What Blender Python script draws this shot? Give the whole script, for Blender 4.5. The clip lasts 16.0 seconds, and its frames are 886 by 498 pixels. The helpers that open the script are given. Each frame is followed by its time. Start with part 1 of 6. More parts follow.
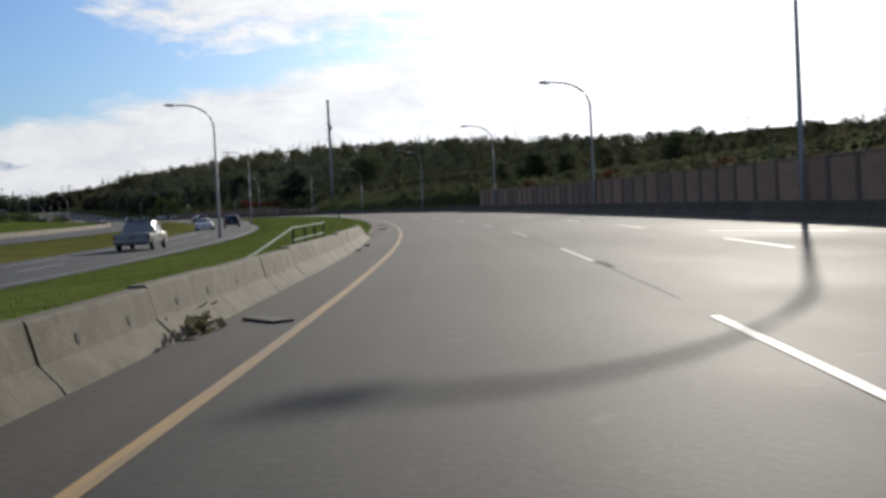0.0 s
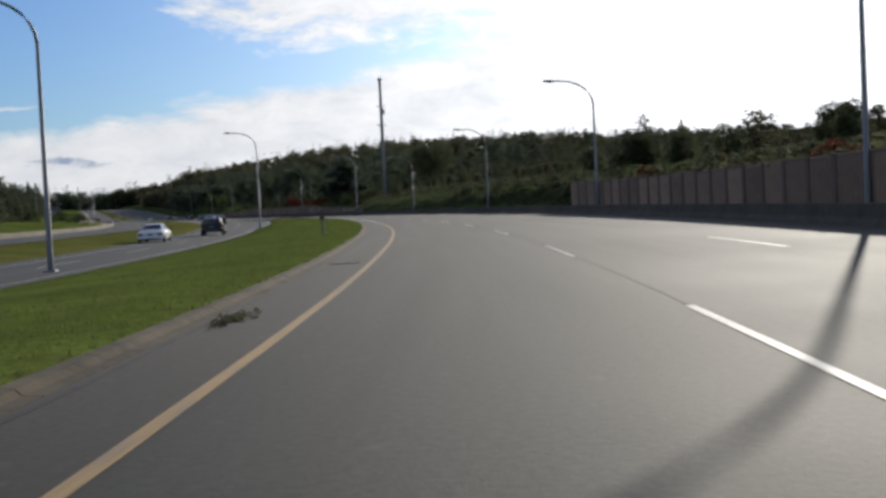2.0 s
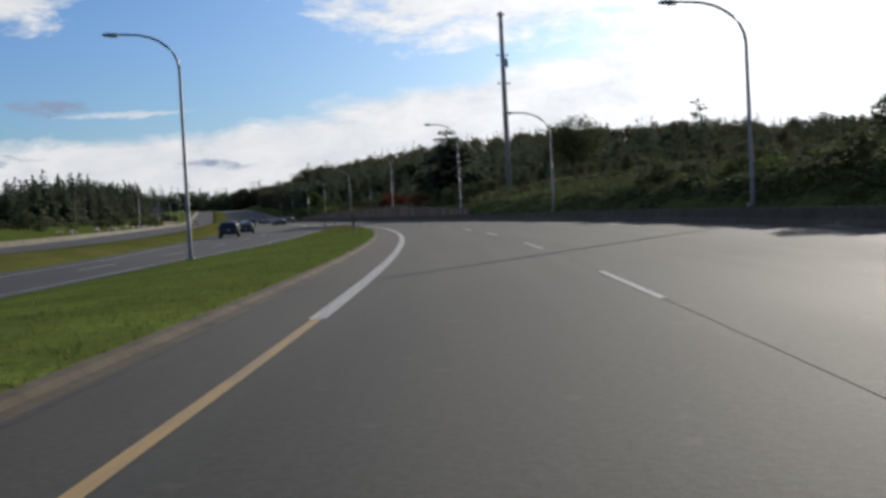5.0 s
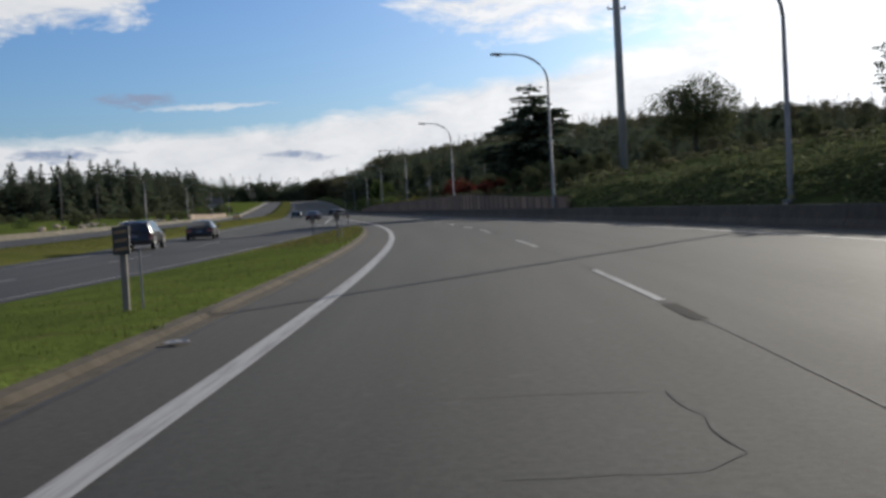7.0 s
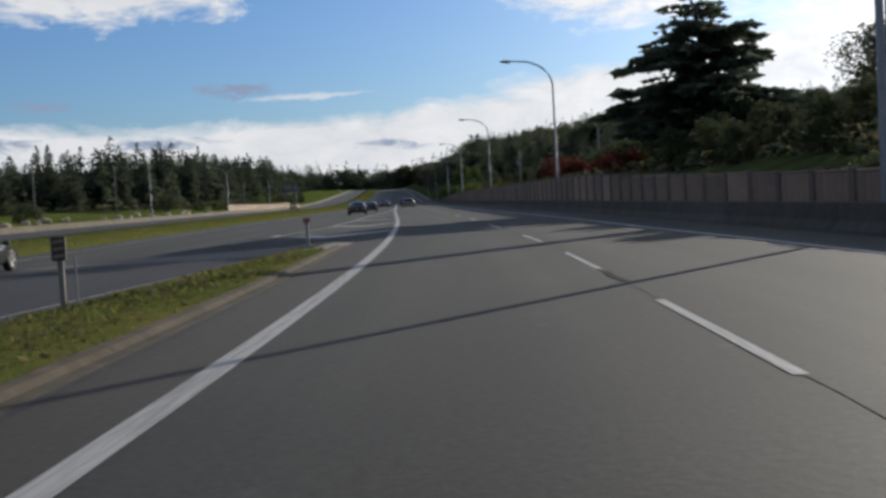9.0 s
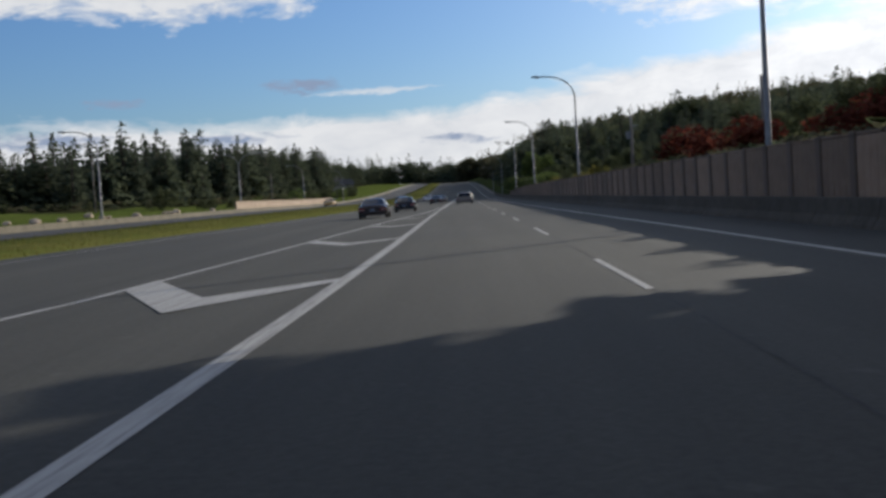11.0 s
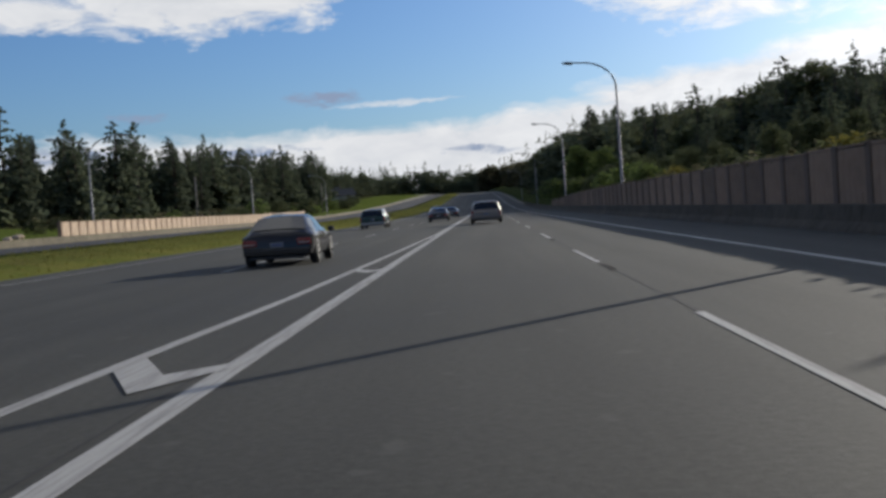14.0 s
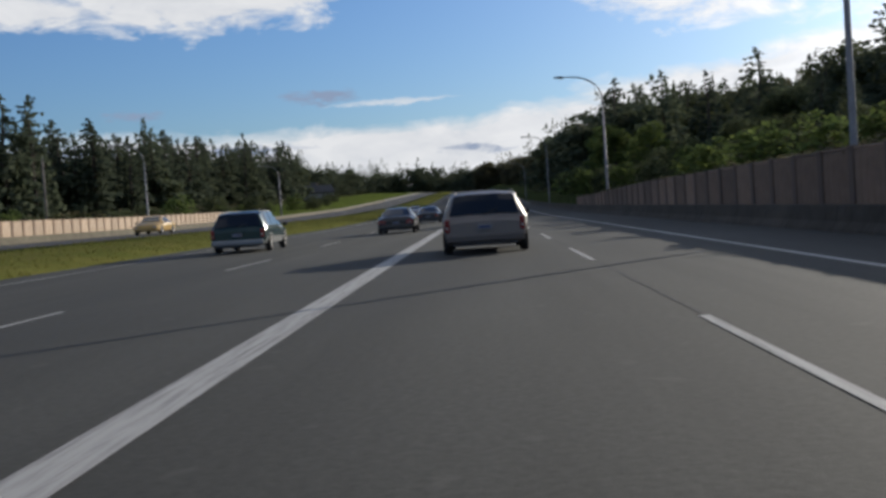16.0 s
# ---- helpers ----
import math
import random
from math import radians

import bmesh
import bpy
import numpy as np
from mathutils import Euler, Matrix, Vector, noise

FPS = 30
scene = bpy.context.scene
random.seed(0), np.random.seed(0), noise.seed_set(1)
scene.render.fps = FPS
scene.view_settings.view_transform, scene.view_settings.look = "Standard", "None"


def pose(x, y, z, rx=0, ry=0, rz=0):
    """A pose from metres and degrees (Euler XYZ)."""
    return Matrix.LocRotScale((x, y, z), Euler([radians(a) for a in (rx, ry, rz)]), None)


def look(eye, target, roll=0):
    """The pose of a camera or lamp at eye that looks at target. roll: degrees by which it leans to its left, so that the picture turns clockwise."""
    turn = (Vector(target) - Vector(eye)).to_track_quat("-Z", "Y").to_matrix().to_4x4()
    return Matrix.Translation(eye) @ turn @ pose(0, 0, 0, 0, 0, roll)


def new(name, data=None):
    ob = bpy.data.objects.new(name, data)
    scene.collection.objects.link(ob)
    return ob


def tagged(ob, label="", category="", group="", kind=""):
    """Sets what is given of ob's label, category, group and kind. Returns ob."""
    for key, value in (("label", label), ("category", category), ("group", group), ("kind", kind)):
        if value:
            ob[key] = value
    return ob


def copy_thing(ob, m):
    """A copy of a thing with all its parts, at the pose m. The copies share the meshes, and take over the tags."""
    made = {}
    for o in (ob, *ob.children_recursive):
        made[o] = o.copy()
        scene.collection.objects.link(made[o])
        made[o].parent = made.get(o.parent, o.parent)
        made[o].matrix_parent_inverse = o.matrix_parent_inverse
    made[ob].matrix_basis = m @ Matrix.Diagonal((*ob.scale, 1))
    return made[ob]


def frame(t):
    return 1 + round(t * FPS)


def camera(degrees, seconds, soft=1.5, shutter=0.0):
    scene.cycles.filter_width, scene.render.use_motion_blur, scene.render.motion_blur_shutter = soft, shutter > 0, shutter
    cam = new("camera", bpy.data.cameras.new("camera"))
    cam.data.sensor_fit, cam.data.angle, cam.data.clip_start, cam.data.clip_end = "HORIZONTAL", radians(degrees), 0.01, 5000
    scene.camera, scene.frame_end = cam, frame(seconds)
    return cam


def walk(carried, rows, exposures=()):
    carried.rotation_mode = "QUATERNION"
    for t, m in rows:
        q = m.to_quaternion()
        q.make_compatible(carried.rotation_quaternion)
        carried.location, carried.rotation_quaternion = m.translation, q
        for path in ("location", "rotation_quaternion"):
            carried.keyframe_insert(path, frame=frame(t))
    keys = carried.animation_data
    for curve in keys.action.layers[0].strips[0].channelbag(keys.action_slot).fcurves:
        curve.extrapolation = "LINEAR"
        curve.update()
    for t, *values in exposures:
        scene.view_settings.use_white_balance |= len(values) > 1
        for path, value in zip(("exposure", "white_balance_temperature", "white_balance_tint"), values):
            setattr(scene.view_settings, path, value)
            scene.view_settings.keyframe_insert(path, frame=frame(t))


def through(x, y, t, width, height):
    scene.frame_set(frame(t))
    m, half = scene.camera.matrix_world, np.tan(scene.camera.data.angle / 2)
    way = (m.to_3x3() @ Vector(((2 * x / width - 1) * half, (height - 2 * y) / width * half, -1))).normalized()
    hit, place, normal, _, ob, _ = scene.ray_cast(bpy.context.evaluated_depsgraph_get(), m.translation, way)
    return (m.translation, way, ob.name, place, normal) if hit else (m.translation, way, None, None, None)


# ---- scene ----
# ---- camera ----
cam = camera(40.7, 16.0, soft=3.2)
# seconds, x, y, z, yaw, pitch, lean
PATH = [
    (0.0, 0.00, 0.00, 1.08, 3.25, -2.21, -2.90),
    (0.5, -0.30, 10.73, 1.08, 4.08, -2.26, -2.73),
    (1.0, -0.75, 21.20, 1.08, 4.94, -2.19, -2.66),
    (1.5, -1.37, 31.71, 1.08, 5.85, -2.06, -2.71),
    (2.0, -2.19, 42.56, 1.08, 6.82, -2.14, -2.79),
    (2.5, -3.24, 53.86, 1.08, 7.96, -2.00, -2.85),
    (3.0, -4.60, 65.74, 1.08, 9.11, -1.89, -2.79),
    (3.5, -6.23, 77.92, 1.08, 10.28, -1.92, -2.61),
    (4.0, -8.12, 90.09, 1.08, 11.41, -1.85, -2.70),
    (4.5, -10.24, 102.30, 1.08, 12.41, -1.81, -2.91),
    (5.0, -12.59, 114.56, 1.08, 13.40, -1.85, -3.07),
    (5.5, -15.14, 126.71, 1.08, 14.32, -1.92, -3.12),
    (6.0, -17.82, 138.59, 1.08, 15.24, -2.03, -3.08),
    (6.5, -20.64, 150.12, 1.08, 16.29, -2.13, -3.03),
    (7.0, -23.56, 161.23, 1.08, 17.32, -2.10, -3.14),
    (7.5, -26.66, 172.17, 1.08, 18.36, -2.24, -3.27),
    (8.0, -30.00, 183.19, 1.08, 19.45, -2.28, -3.24),
    (8.5, -33.51, 194.02, 1.08, 20.60, -2.32, -3.23),
    (9.0, -37.12, 204.40, 1.08, 21.85, -2.42, -3.21),
    (9.5, -40.76, 214.26, 1.08, 22.75, -2.40, -3.28),
    (10.0, -44.37, 223.55, 1.08, 23.82, -2.35, -3.10),
    (10.5, -48.18, 232.91, 1.08, 24.50, -2.46, -3.21),
    (11.0, -52.40, 242.98, 1.08, 25.07, -2.53, -3.44),
    (11.5, -56.93, 253.53, 1.08, 25.52, -2.51, -3.66),
    (12.0, -61.67, 264.34, 1.08, 25.86, -2.35, -3.79),
    (12.5, -66.44, 275.09, 1.08, 26.13, -1.99, -3.76),
    (13.0, -71.09, 285.48, 1.08, 26.16, -2.04, -3.64),
    (13.5, -75.70, 295.77, 1.08, 26.20, -2.01, -3.71),
    (14.0, -80.38, 306.22, 1.08, 26.09, -1.93, -3.96),
    (14.5, -85.01, 316.61, 1.08, 26.08, -1.95, -3.96),
    (15.0, -89.50, 326.69, 1.08, 26.01, -1.85, -3.88),
    (15.5, -94.13, 337.12, 1.08, 25.97, -2.09, -3.91),
    (16.0, -99.20, 348.57, 1.08, 25.90, -1.99, -3.74),
]


def aim(x, y, z, yaw, pitch, lean):
    a, p = radians(yaw), radians(pitch)
    way = Vector((-math.sin(a) * math.cos(p), math.cos(a) * math.cos(p), math.sin(p)))
    eye = Vector((x, y, z))
    return look(eye, eye + way * 10, lean)


walk(cam, [(r[0], aim(*r[1:])) for r in PATH])

# ---- light ----
SUN_AZ, SUN_EL = -13.5, 14.4       # degrees left of +y, and above the horizon
SUN_WAY = Vector((-math.sin(radians(SUN_AZ)) * math.cos(radians(SUN_EL)), math.cos(radians(SUN_AZ)) * math.cos(radians(SUN_EL)), math.sin(radians(SUN_EL))))
sun_data = bpy.data.lights.new("sun", "SUN")
sun_data.energy, sun_data.angle, sun_data.color = 4.7, radians(0.5), (1.0, 0.93, 0.82)
sun = new("sun", sun_data)
sun.matrix_world = look(SUN_WAY * 100, (0, 0, 0))


class Tree:
    """Small helper to write node trees."""

    def __init__(self, tree):
        self.t = tree

    def node(self, kind, **settings):
        n = self.t.nodes.new(kind)
        for k, v in settings.items():
            if k == "blend":
                n.blend_type = v
            elif k == "op":
                n.operation = v
            elif k == "kind":
                n.data_type = v
            elif k == "clamp":
                n.use_clamp = v
        return n

    def put(self, socket, value):
        if hasattr(value, "is_output"):
            self.t.links.new(value, socket)
        else:
            socket.default_value = value

    def math(self, op, a, b=0.0, c=0.0, clamp=False):
        n = self.node("ShaderNodeMath", op=op, clamp=clamp)
        for s, v in zip(n.inputs, (a, b, c)):
            self.put(s, v)
        return n.outputs[0]

    def mix(self, fac, a, b, blend="MIX"):
        n = self.node("ShaderNodeMixRGB", blend=blend)
        for s, v in zip(n.inputs, (fac, a, b)):
            self.put(s, v if hasattr(v, "is_output") or not isinstance(v, tuple) else (*v[:3], 1))
        return n.outputs[0]

    def noise(self, vector, scale, detail=4.0, rough=0.55, distort=0.0):
        n = self.node("ShaderNodeTexNoise")
        if vector is not None:
            self.put(n.inputs["Vector"], vector)
        n.inputs["Scale"].default_value, n.inputs["Detail"].default_value = scale, detail
        n.inputs["Roughness"].default_value, n.inputs["Distortion"].default_value = rough, distort
        return n.outputs["Fac"]

    def stretch(self, vector, scale, shift=(0, 0, 0)):
        n = self.node("ShaderNodeMapping")
        self.put(n.inputs["Vector"], vector)
        n.inputs["Scale"].default_value, n.inputs["Location"].default_value = scale, shift
        return n.outputs[0]

    def ramp(self, fac, *stops):
        n = self.node("ShaderNodeValToRGB")
        self.put(n.inputs[0], fac)
        el = n.color_ramp.elements
        while len(el) < len(stops):
            el.new(0.5)
        for e, (p, c) in zip(el, stops):
            e.position = p
            e.color = (c, c, c, 1) if isinstance(c, (int, float)) else (*c, 1)
        return n.outputs[0]


def build_sky():
    world = bpy.data.worlds.new("sky")
    world.use_nodes = True
    scene.world = world
    world.node_tree.nodes.clear()
    T = Tree(world.node_tree)
    out, bg = T.node("ShaderNodeOutputWorld"), T.node("ShaderNodeBackground")
    sky = T.node("ShaderNodeTexSky")
    sky.sky_type, sky.sun_disc = "NISHITA", False
    sky.sun_elevation, sky.sun_rotation = radians(SUN_EL), radians(-SUN_AZ)
    sky.air_density, sky.dust_density, sky.ozone_density = 1.0, 0.6, 2.2
    coord = T.node("ShaderNodeTexCoord").outputs["Generated"]
    sep = T.node("ShaderNodeSeparateXYZ")
    T.put(sep.inputs[0], coord)
    x, y, z = sep.outputs
    deg = 180 / math.pi
    az = T.math("MULTIPLY", T.math("ARCTAN2", T.math("MULTIPLY", x, -1.0), y), deg)
    el = T.math("MULTIPLY", T.math("ARCSINE", z), deg)
    comb = T.node("ShaderNodeCombineXYZ")
    T.put(comb.inputs[0], az), T.put(comb.inputs[1], el)
    flat = comb.outputs[0]
    # wisps: long streaks along the horizon, finer billows on top
    wisp = T.noise(T.stretch(flat, (0.09, 0.42, 1)), 1.0, 7, 0.62, 0.8)
    billow = T.noise(T.stretch(flat, (0.3, 0.75, 1), (5, 2, 0)), 1.0, 8, 0.66, 0.4)
    edge = T.math("SUBTRACT", T.math("ADD", T.math("MULTIPLY", wisp, 1.3), T.math("MULTIPLY", billow, 1.5)), 1.4)
    cover = None
    az_w = T.math("ADD", az, T.math("MULTIPLY", T.math("SUBTRACT", wisp, 0.5), 4.0))
    el_w = T.math("ADD", el, T.math("MULTIPLY", T.math("SUBTRACT", billow, 0.5), 0.9))
    #   azimuth, elevation, half width, half height, softness
    clouds = ((36.2, 10.6, 7.4, 2.2, 1.3), (44.6, 9.9, 3.6, 1.0, 0.9), (9.5, 10.4, 10.5, 2.6, 1.3), (-13.0, 8.0, 22.0, 11.0, 1.3),
              (27.6, 5.2, 3.4, 0.13, 0.5), (70.0, 8.0, 12.0, 4.0, 1.0), (-60.0, 12.0, 30.0, 8.0, 1.0))
    for a, e, wa, we, soft in clouds:
        u = T.math("DIVIDE", T.math("SUBTRACT", az_w, a), wa)
        v = T.math("DIVIDE", T.math("SUBTRACT", el_w, e), we)
        r = T.math("ADD", T.math("MULTIPLY", u, u), T.math("MULTIPLY", v, v))
        b = T.math("SUBTRACT", 1.0, r)
        b = T.math("MULTIPLY", T.math("ADD", b, T.math("MULTIPLY", edge, 1.5)), soft)
        cover = b if cover is None else T.math("MAXIMUM", cover, b)
    # the long bank over the horizon, its top climbing towards the sun
    rise = T.math("MAXIMUM", T.math("MINIMUM", T.math("SUBTRACT", 24.0, az), T.math("ADD", az, 104.0)), 0.0)
    bank = T.math("SUBTRACT", T.math("MULTIPLY_ADD", rise, 0.175, 4.45), el)
    bank = T.math("ADD", T.math("MULTIPLY", bank, 0.8), T.math("MULTIPLY", edge, 1.2))
    cover = T.math("MAXIMUM", cover, bank)
    high = T.math("MULTIPLY", T.math("SUBTRACT", T.noise(T.stretch(flat, (0.035, 0.06, 1)), 1.0, 6, 0.6), 0.47), 6.0)
    above = T.math("MULTIPLY", T.math("SUBTRACT", el, 13.0), 0.2, clamp=True)
    cover = T.math("MAXIMUM", cover, T.math("MULTIPLY", high, above))
    mask = T.ramp(cover, (0.0, 0.0), (0.18, 0.25), (0.75, 1.0))
    # small grey undersides
    grey = None
    torn = T.noise(T.stretch(flat, (0.9, 2.6, 1), (3, 7, 0)), 1.0, 6, 0.62, 0.6)
    torn = T.math("MULTIPLY", T.math("SUBTRACT", torn, 0.5), 3.2)
    for a, e, wa, we in ((31.7, 5.6, 2.3, 0.36), (40.4, 5.1, 1.8, 0.26), (24.0, 2.7, 2.4, 0.3), (34.5, 3.3, 3.0, 0.35), (44.0, 3.5, 3.5, 0.5)):
        u = T.math("DIVIDE", T.math("SUBTRACT", az_w, a), wa)
        v = T.math("DIVIDE", T.math("SUBTRACT", el_w, e), we)
        r = T.math("ADD", T.math("MULTIPLY", u, u), T.math("MULTIPLY", v, v))
        b = T.math("ADD", T.math("SUBTRACT", 0.85, r), T.math("ADD", torn, T.math("MULTIPLY", edge, 1.6)))
        grey = b if grey is None else T.math("MAXIMUM", grey, b)
    gmask = T.ramp(grey, (-0.3, 0.0), (0.9, 0.95))
    dot = T.node("ShaderNodeVectorMath", op="DOT_PRODUCT")
    T.put(dot.inputs[0], coord)
    dot.inputs[1].default_value = SUN_WAY
    near = T.math("POWER", T.math("MAXIMUM", dot.outputs["Value"], 0.0), 14.0)
    bright = T.math("ADD", SKY_CLOUD, T.math("MULTIPLY", near, SKY_GLARE))
    blue = T.mix(1.0, sky.outputs[0], (SKY_BLUE * 0.67, SKY_BLUE * 0.95, SKY_BLUE * 1.45), "MULTIPLY")
    haze = T.math("MULTIPLY", near, SKY_GLARE * 0.75)
    comb2 = T.node("ShaderNodeCombineXYZ")
    for s in comb2.inputs:
        T.put(s, haze)
    blue = T.mix(1.0, blue, comb2.outputs[0], "ADD")
    comb3 = T.node("ShaderNodeCombineXYZ")
    for s, k in zip(comb3.inputs, (0.985, 1.0, 1.03)):
        T.put(s, T.math("MULTIPLY", bright, k))
    shade = T.mix(T.math("MULTIPLY", T.ramp(billow, (0.35, 1.0), (0.62, 0.0)), 0.35), comb3.outputs[0], (0.42, 0.46, 0.54))
    T.put(bg.inputs[0], T.mix(gmask, T.mix(mask, blue, shade), (0.25, 0.315, 0.45)))
    bg.inputs[1].default_value = 1.0
    T.put(out.inputs[0], bg.outputs[0])


SKY_BLUE, SKY_CLOUD, SKY_GLARE = 0.07, 0.74, 0.8
build_sky()
scene.view_settings.exposure = 0.08

# ---- materials ----


def material(name, base, rough=0.8, metal=0.0, grain=None, bump=0.0, bump_scale=40.0, spread=0.0, coat=0.0, spec=0.5):
    """base: colour. grain: (other colour, scale, share) pairs layered by noise. spread: change from object to object."""
    m = bpy.data.materials.new(name)
    m.use_nodes = True
    T = Tree(m.node_tree)
    b = m.node_tree.nodes["Principled BSDF"]
    at = T.node("ShaderNodeTexCoord").outputs["Object"]
    col = None
    for other, scale, share in grain or ():
        f = T.ramp(T.noise(at, scale, 5, 0.6), (0.35, 0.0), (0.68, 1.0))
        col = T.mix(T.math("MULTIPLY", f, share), base if col is None else col, other)
    if col is None:
        col = T.mix(0.0, base, base)
    if spread:
        info = T.node("ShaderNodeObjectInfo").outputs["Random"]
        col = T.mix(1.0, col, T.ramp(info, (0.0, 1.0 - spread), (1.0, 1.0 + spread)), "MULTIPLY")
    T.put(b.inputs["Base Color"], col)
    b.inputs["Roughness"].default_value, b.inputs["Metallic"].default_value = rough, metal
    b.inputs["Coat Weight"].default_value = coat
    b.inputs["Specular IOR Level"].default_value = spec
    if bump:
        n = T.node("ShaderNodeBump")
        n.inputs["Strength"].default_value, n.inputs["Distance"].default_value = bump, 0.02
        T.put(n.inputs["Height"], T.noise(at, bump_scale, 6, 0.6))
        T.put(b.inputs["Normal"], n.outputs[0])
    return m


def asphalt(name, base, light, rough=0.62):
    """Worn asphalt. Its map runs along (u) and across (v) the lanes, in metres."""
    m = bpy.data.materials.new(name)
    m.use_nodes = True
    T = Tree(m.node_tree)
    b = m.node_tree.nodes["Principled BSDF"]
    uv = T.node("ShaderNodeTexCoord").outputs["UV"]
    streak = T.noise(T.stretch(uv, (0.03, 0.9, 1)), 1.0, 5, 0.55)
    patch = T.noise(T.stretch(uv, (0.05, 0.11, 1)), 1.0, 4, 0.6)
    stone = T.noise(T.stretch(uv, (14, 14, 1)), 1.0, 5, 0.7)
    fleck = T.noise(T.stretch(uv, (2.2, 2.6, 1)), 1.0, 3, 0.5)
    col = T.mix(T.ramp(streak, (0.35, 0.0), (0.66, 1.0)), base, light)
    col = T.mix(T.math("MULTIPLY", T.ramp(patch, (0.38, 1.0), (0.55, 0.0)), 0.55), col, tuple(c * 0.72 for c in base))
    col = T.mix(1.0, col, T.ramp(stone, (0.3, 0.78), (0.7, 1.25)), "MULTIPLY")
    col = T.mix(T.math("MULTIPLY", T.ramp(fleck, (0.655, 0.0), (0.72, 1.0)), 0.2), col, tuple(c * 2.0 for c in light))
    T.put(b.inputs["Base Color"], col)
    T.put(b.inputs["Roughness"], T.math("ADD", rough, T.math("MULTIPLY", T.math("SUBTRACT", patch, 0.5), 0.35)))
    b.inputs["Specular IOR Level"].default_value = 0.14
    n = T.node("ShaderNodeBump")
    n.inputs["Strength"].default_value, n.inputs["Distance"].default_value = 0.35, 0.01
    T.put(n.inputs["Height"], stone)
    T.put(b.inputs["Normal"], n.outputs[0])
    return m


def paint_line(name, base, wear):
    m = bpy.data.materials.new(name)
    m.use_nodes = True
    T = Tree(m.node_tree)
    b = m.node_tree.nodes["Principled BSDF"]
    uv = T.node("ShaderNodeTexCoord").outputs["UV"]
    fine = T.noise(T.stretch(uv, (0.9, 24.0, 1)), 1.0, 6, 0.7)
    broad = T.noise(T.stretch(uv, (0.14, 7.0, 1)), 1.0, 4, 0.6)
    worn = T.math("MULTIPLY", T.ramp(T.math("ADD", T.math("MULTIPLY", fine, 0.6), T.math("MULTIPLY", broad, 0.4)), (0.46, 0.0), (0.62, 1.0)), wear)
    T.put(b.inputs["Base Color"], T.mix(worn, base, (0.13, 0.125, 0.115)))
    b.inputs["Roughness"].default_value, b.inputs["Specular IOR Level"].default_value = 0.7, 0.25
    return m


def turf(name, stops, scale=0.35):
    """Ground cover: three colours mixed at two scales."""
    m = bpy.data.materials.new(name)
    m.use_nodes = True
    T = Tree(m.node_tree)
    b = m.node_tree.nodes["Principled BSDF"]
    at = T.node("ShaderNodeTexCoord").outputs["Object"]
    broad, fine = T.noise(at, scale, 5, 0.6), T.noise(at, 9.0, 5, 0.7)
    col = T.mix(T.ramp(broad, (0.36, 0.0), (0.62, 1.0)), stops[0], stops[1])
    col = T.mix(T.ramp(T.noise(at, scale * 3.1, 4, 0.6), (0.56, 0.0), (0.72, 0.85)), col, stops[2])
    col = T.mix(T.math("MULTIPLY", T.ramp(T.noise(at, 1.7, 3, 0.5), (0.52, 0.0), (0.66, 1.0)), 0.5), col, tuple(0.5 * (a + b) * 0.8 for a, b in zip(stops[0], stops[2])))
    col = T.mix(1.0, col, T.ramp(fine, (0.25, 0.6), (0.75, 1.35)), "MULTIPLY")
    T.put(b.inputs["Base Color"], col)
    b.inputs["Roughness"].default_value, b.inputs["Specular IOR Level"].default_value = 1.0, 0.0
    n = T.node("ShaderNodeBump")
    n.inputs["Strength"].default_value, n.inputs["Distance"].default_value = 0.8, 0.08
    T.put(n.inputs["Height"], fine)
    T.put(b.inputs["Normal"], n.outputs[0])
    return m


def leafage(name, dark, light, spread=0.25, through=0.45):
    """Foliage: shades from clump to clump, a little light passing through."""
    m = bpy.data.materials.new(name)
    m.use_nodes = True
    T = Tree(m.node_tree)
    b = m.node_tree.nodes["Principled BSDF"]
    isle = T.node("ShaderNodeNewGeometry").outputs["Random Per Island"]
    info = T.node("ShaderNodeObjectInfo").outputs["Random"]
    col = T.mix(isle, dark, light)
    col = T.mix(1.0, col, T.ramp(info, (0.0, 1.0 - spread), (1.0, 1.0 + spread)), "MULTIPLY")
    T.put(b.inputs["Base Color"], col)
    b.inputs["Roughness"].default_value, b.inputs["Specular IOR Level"].default_value = 0.9, 0.05
    thin = T.node("ShaderNodeBsdfTranslucent")
    T.put(thin.inputs[0], col)
    blend = T.node("ShaderNodeMixShader")
    blend.inputs[0].default_value = through
    out = m.node_tree.nodes["Material Output"]
    T.put(blend.inputs[1], b.outputs[0]), T.put(blend.inputs[2], thin.outputs[0])
    T.put(out.inputs[0], blend.outputs[0])
    return m


M_ROAD = asphalt("worn_asphalt", (0.0385, 0.038, 0.0335), (0.056, 0.055, 0.048), 0.83)
M_ROAD_WIDE = asphalt("wide_highway_asphalt", (0.0415, 0.0415, 0.0365), (0.060, 0.0595, 0.052), 0.83)
M_ROAD_OLD = asphalt("old_grey_asphalt", (0.0365, 0.0365, 0.0365), (0.051, 0.0505, 0.050), 0.8)
M_ROAD_SIDE = asphalt("dusty_shoulder_asphalt", (0.050, 0.0455, 0.039), (0.066, 0.0605, 0.052), 0.86)
M_TAR = material("crack_sealant", (0.02, 0.02, 0.021), 0.85, spec=0.2, grain=[((0.06, 0.06, 0.06), 3.0, 0.6)])
M_PATCH_TAR = material("fresh_tar", (0.009, 0.009, 0.009), 0.9, spec=0.05)
M_WHITE = paint_line("worn_white_paint", (0.37, 0.36, 0.335), 0.75)
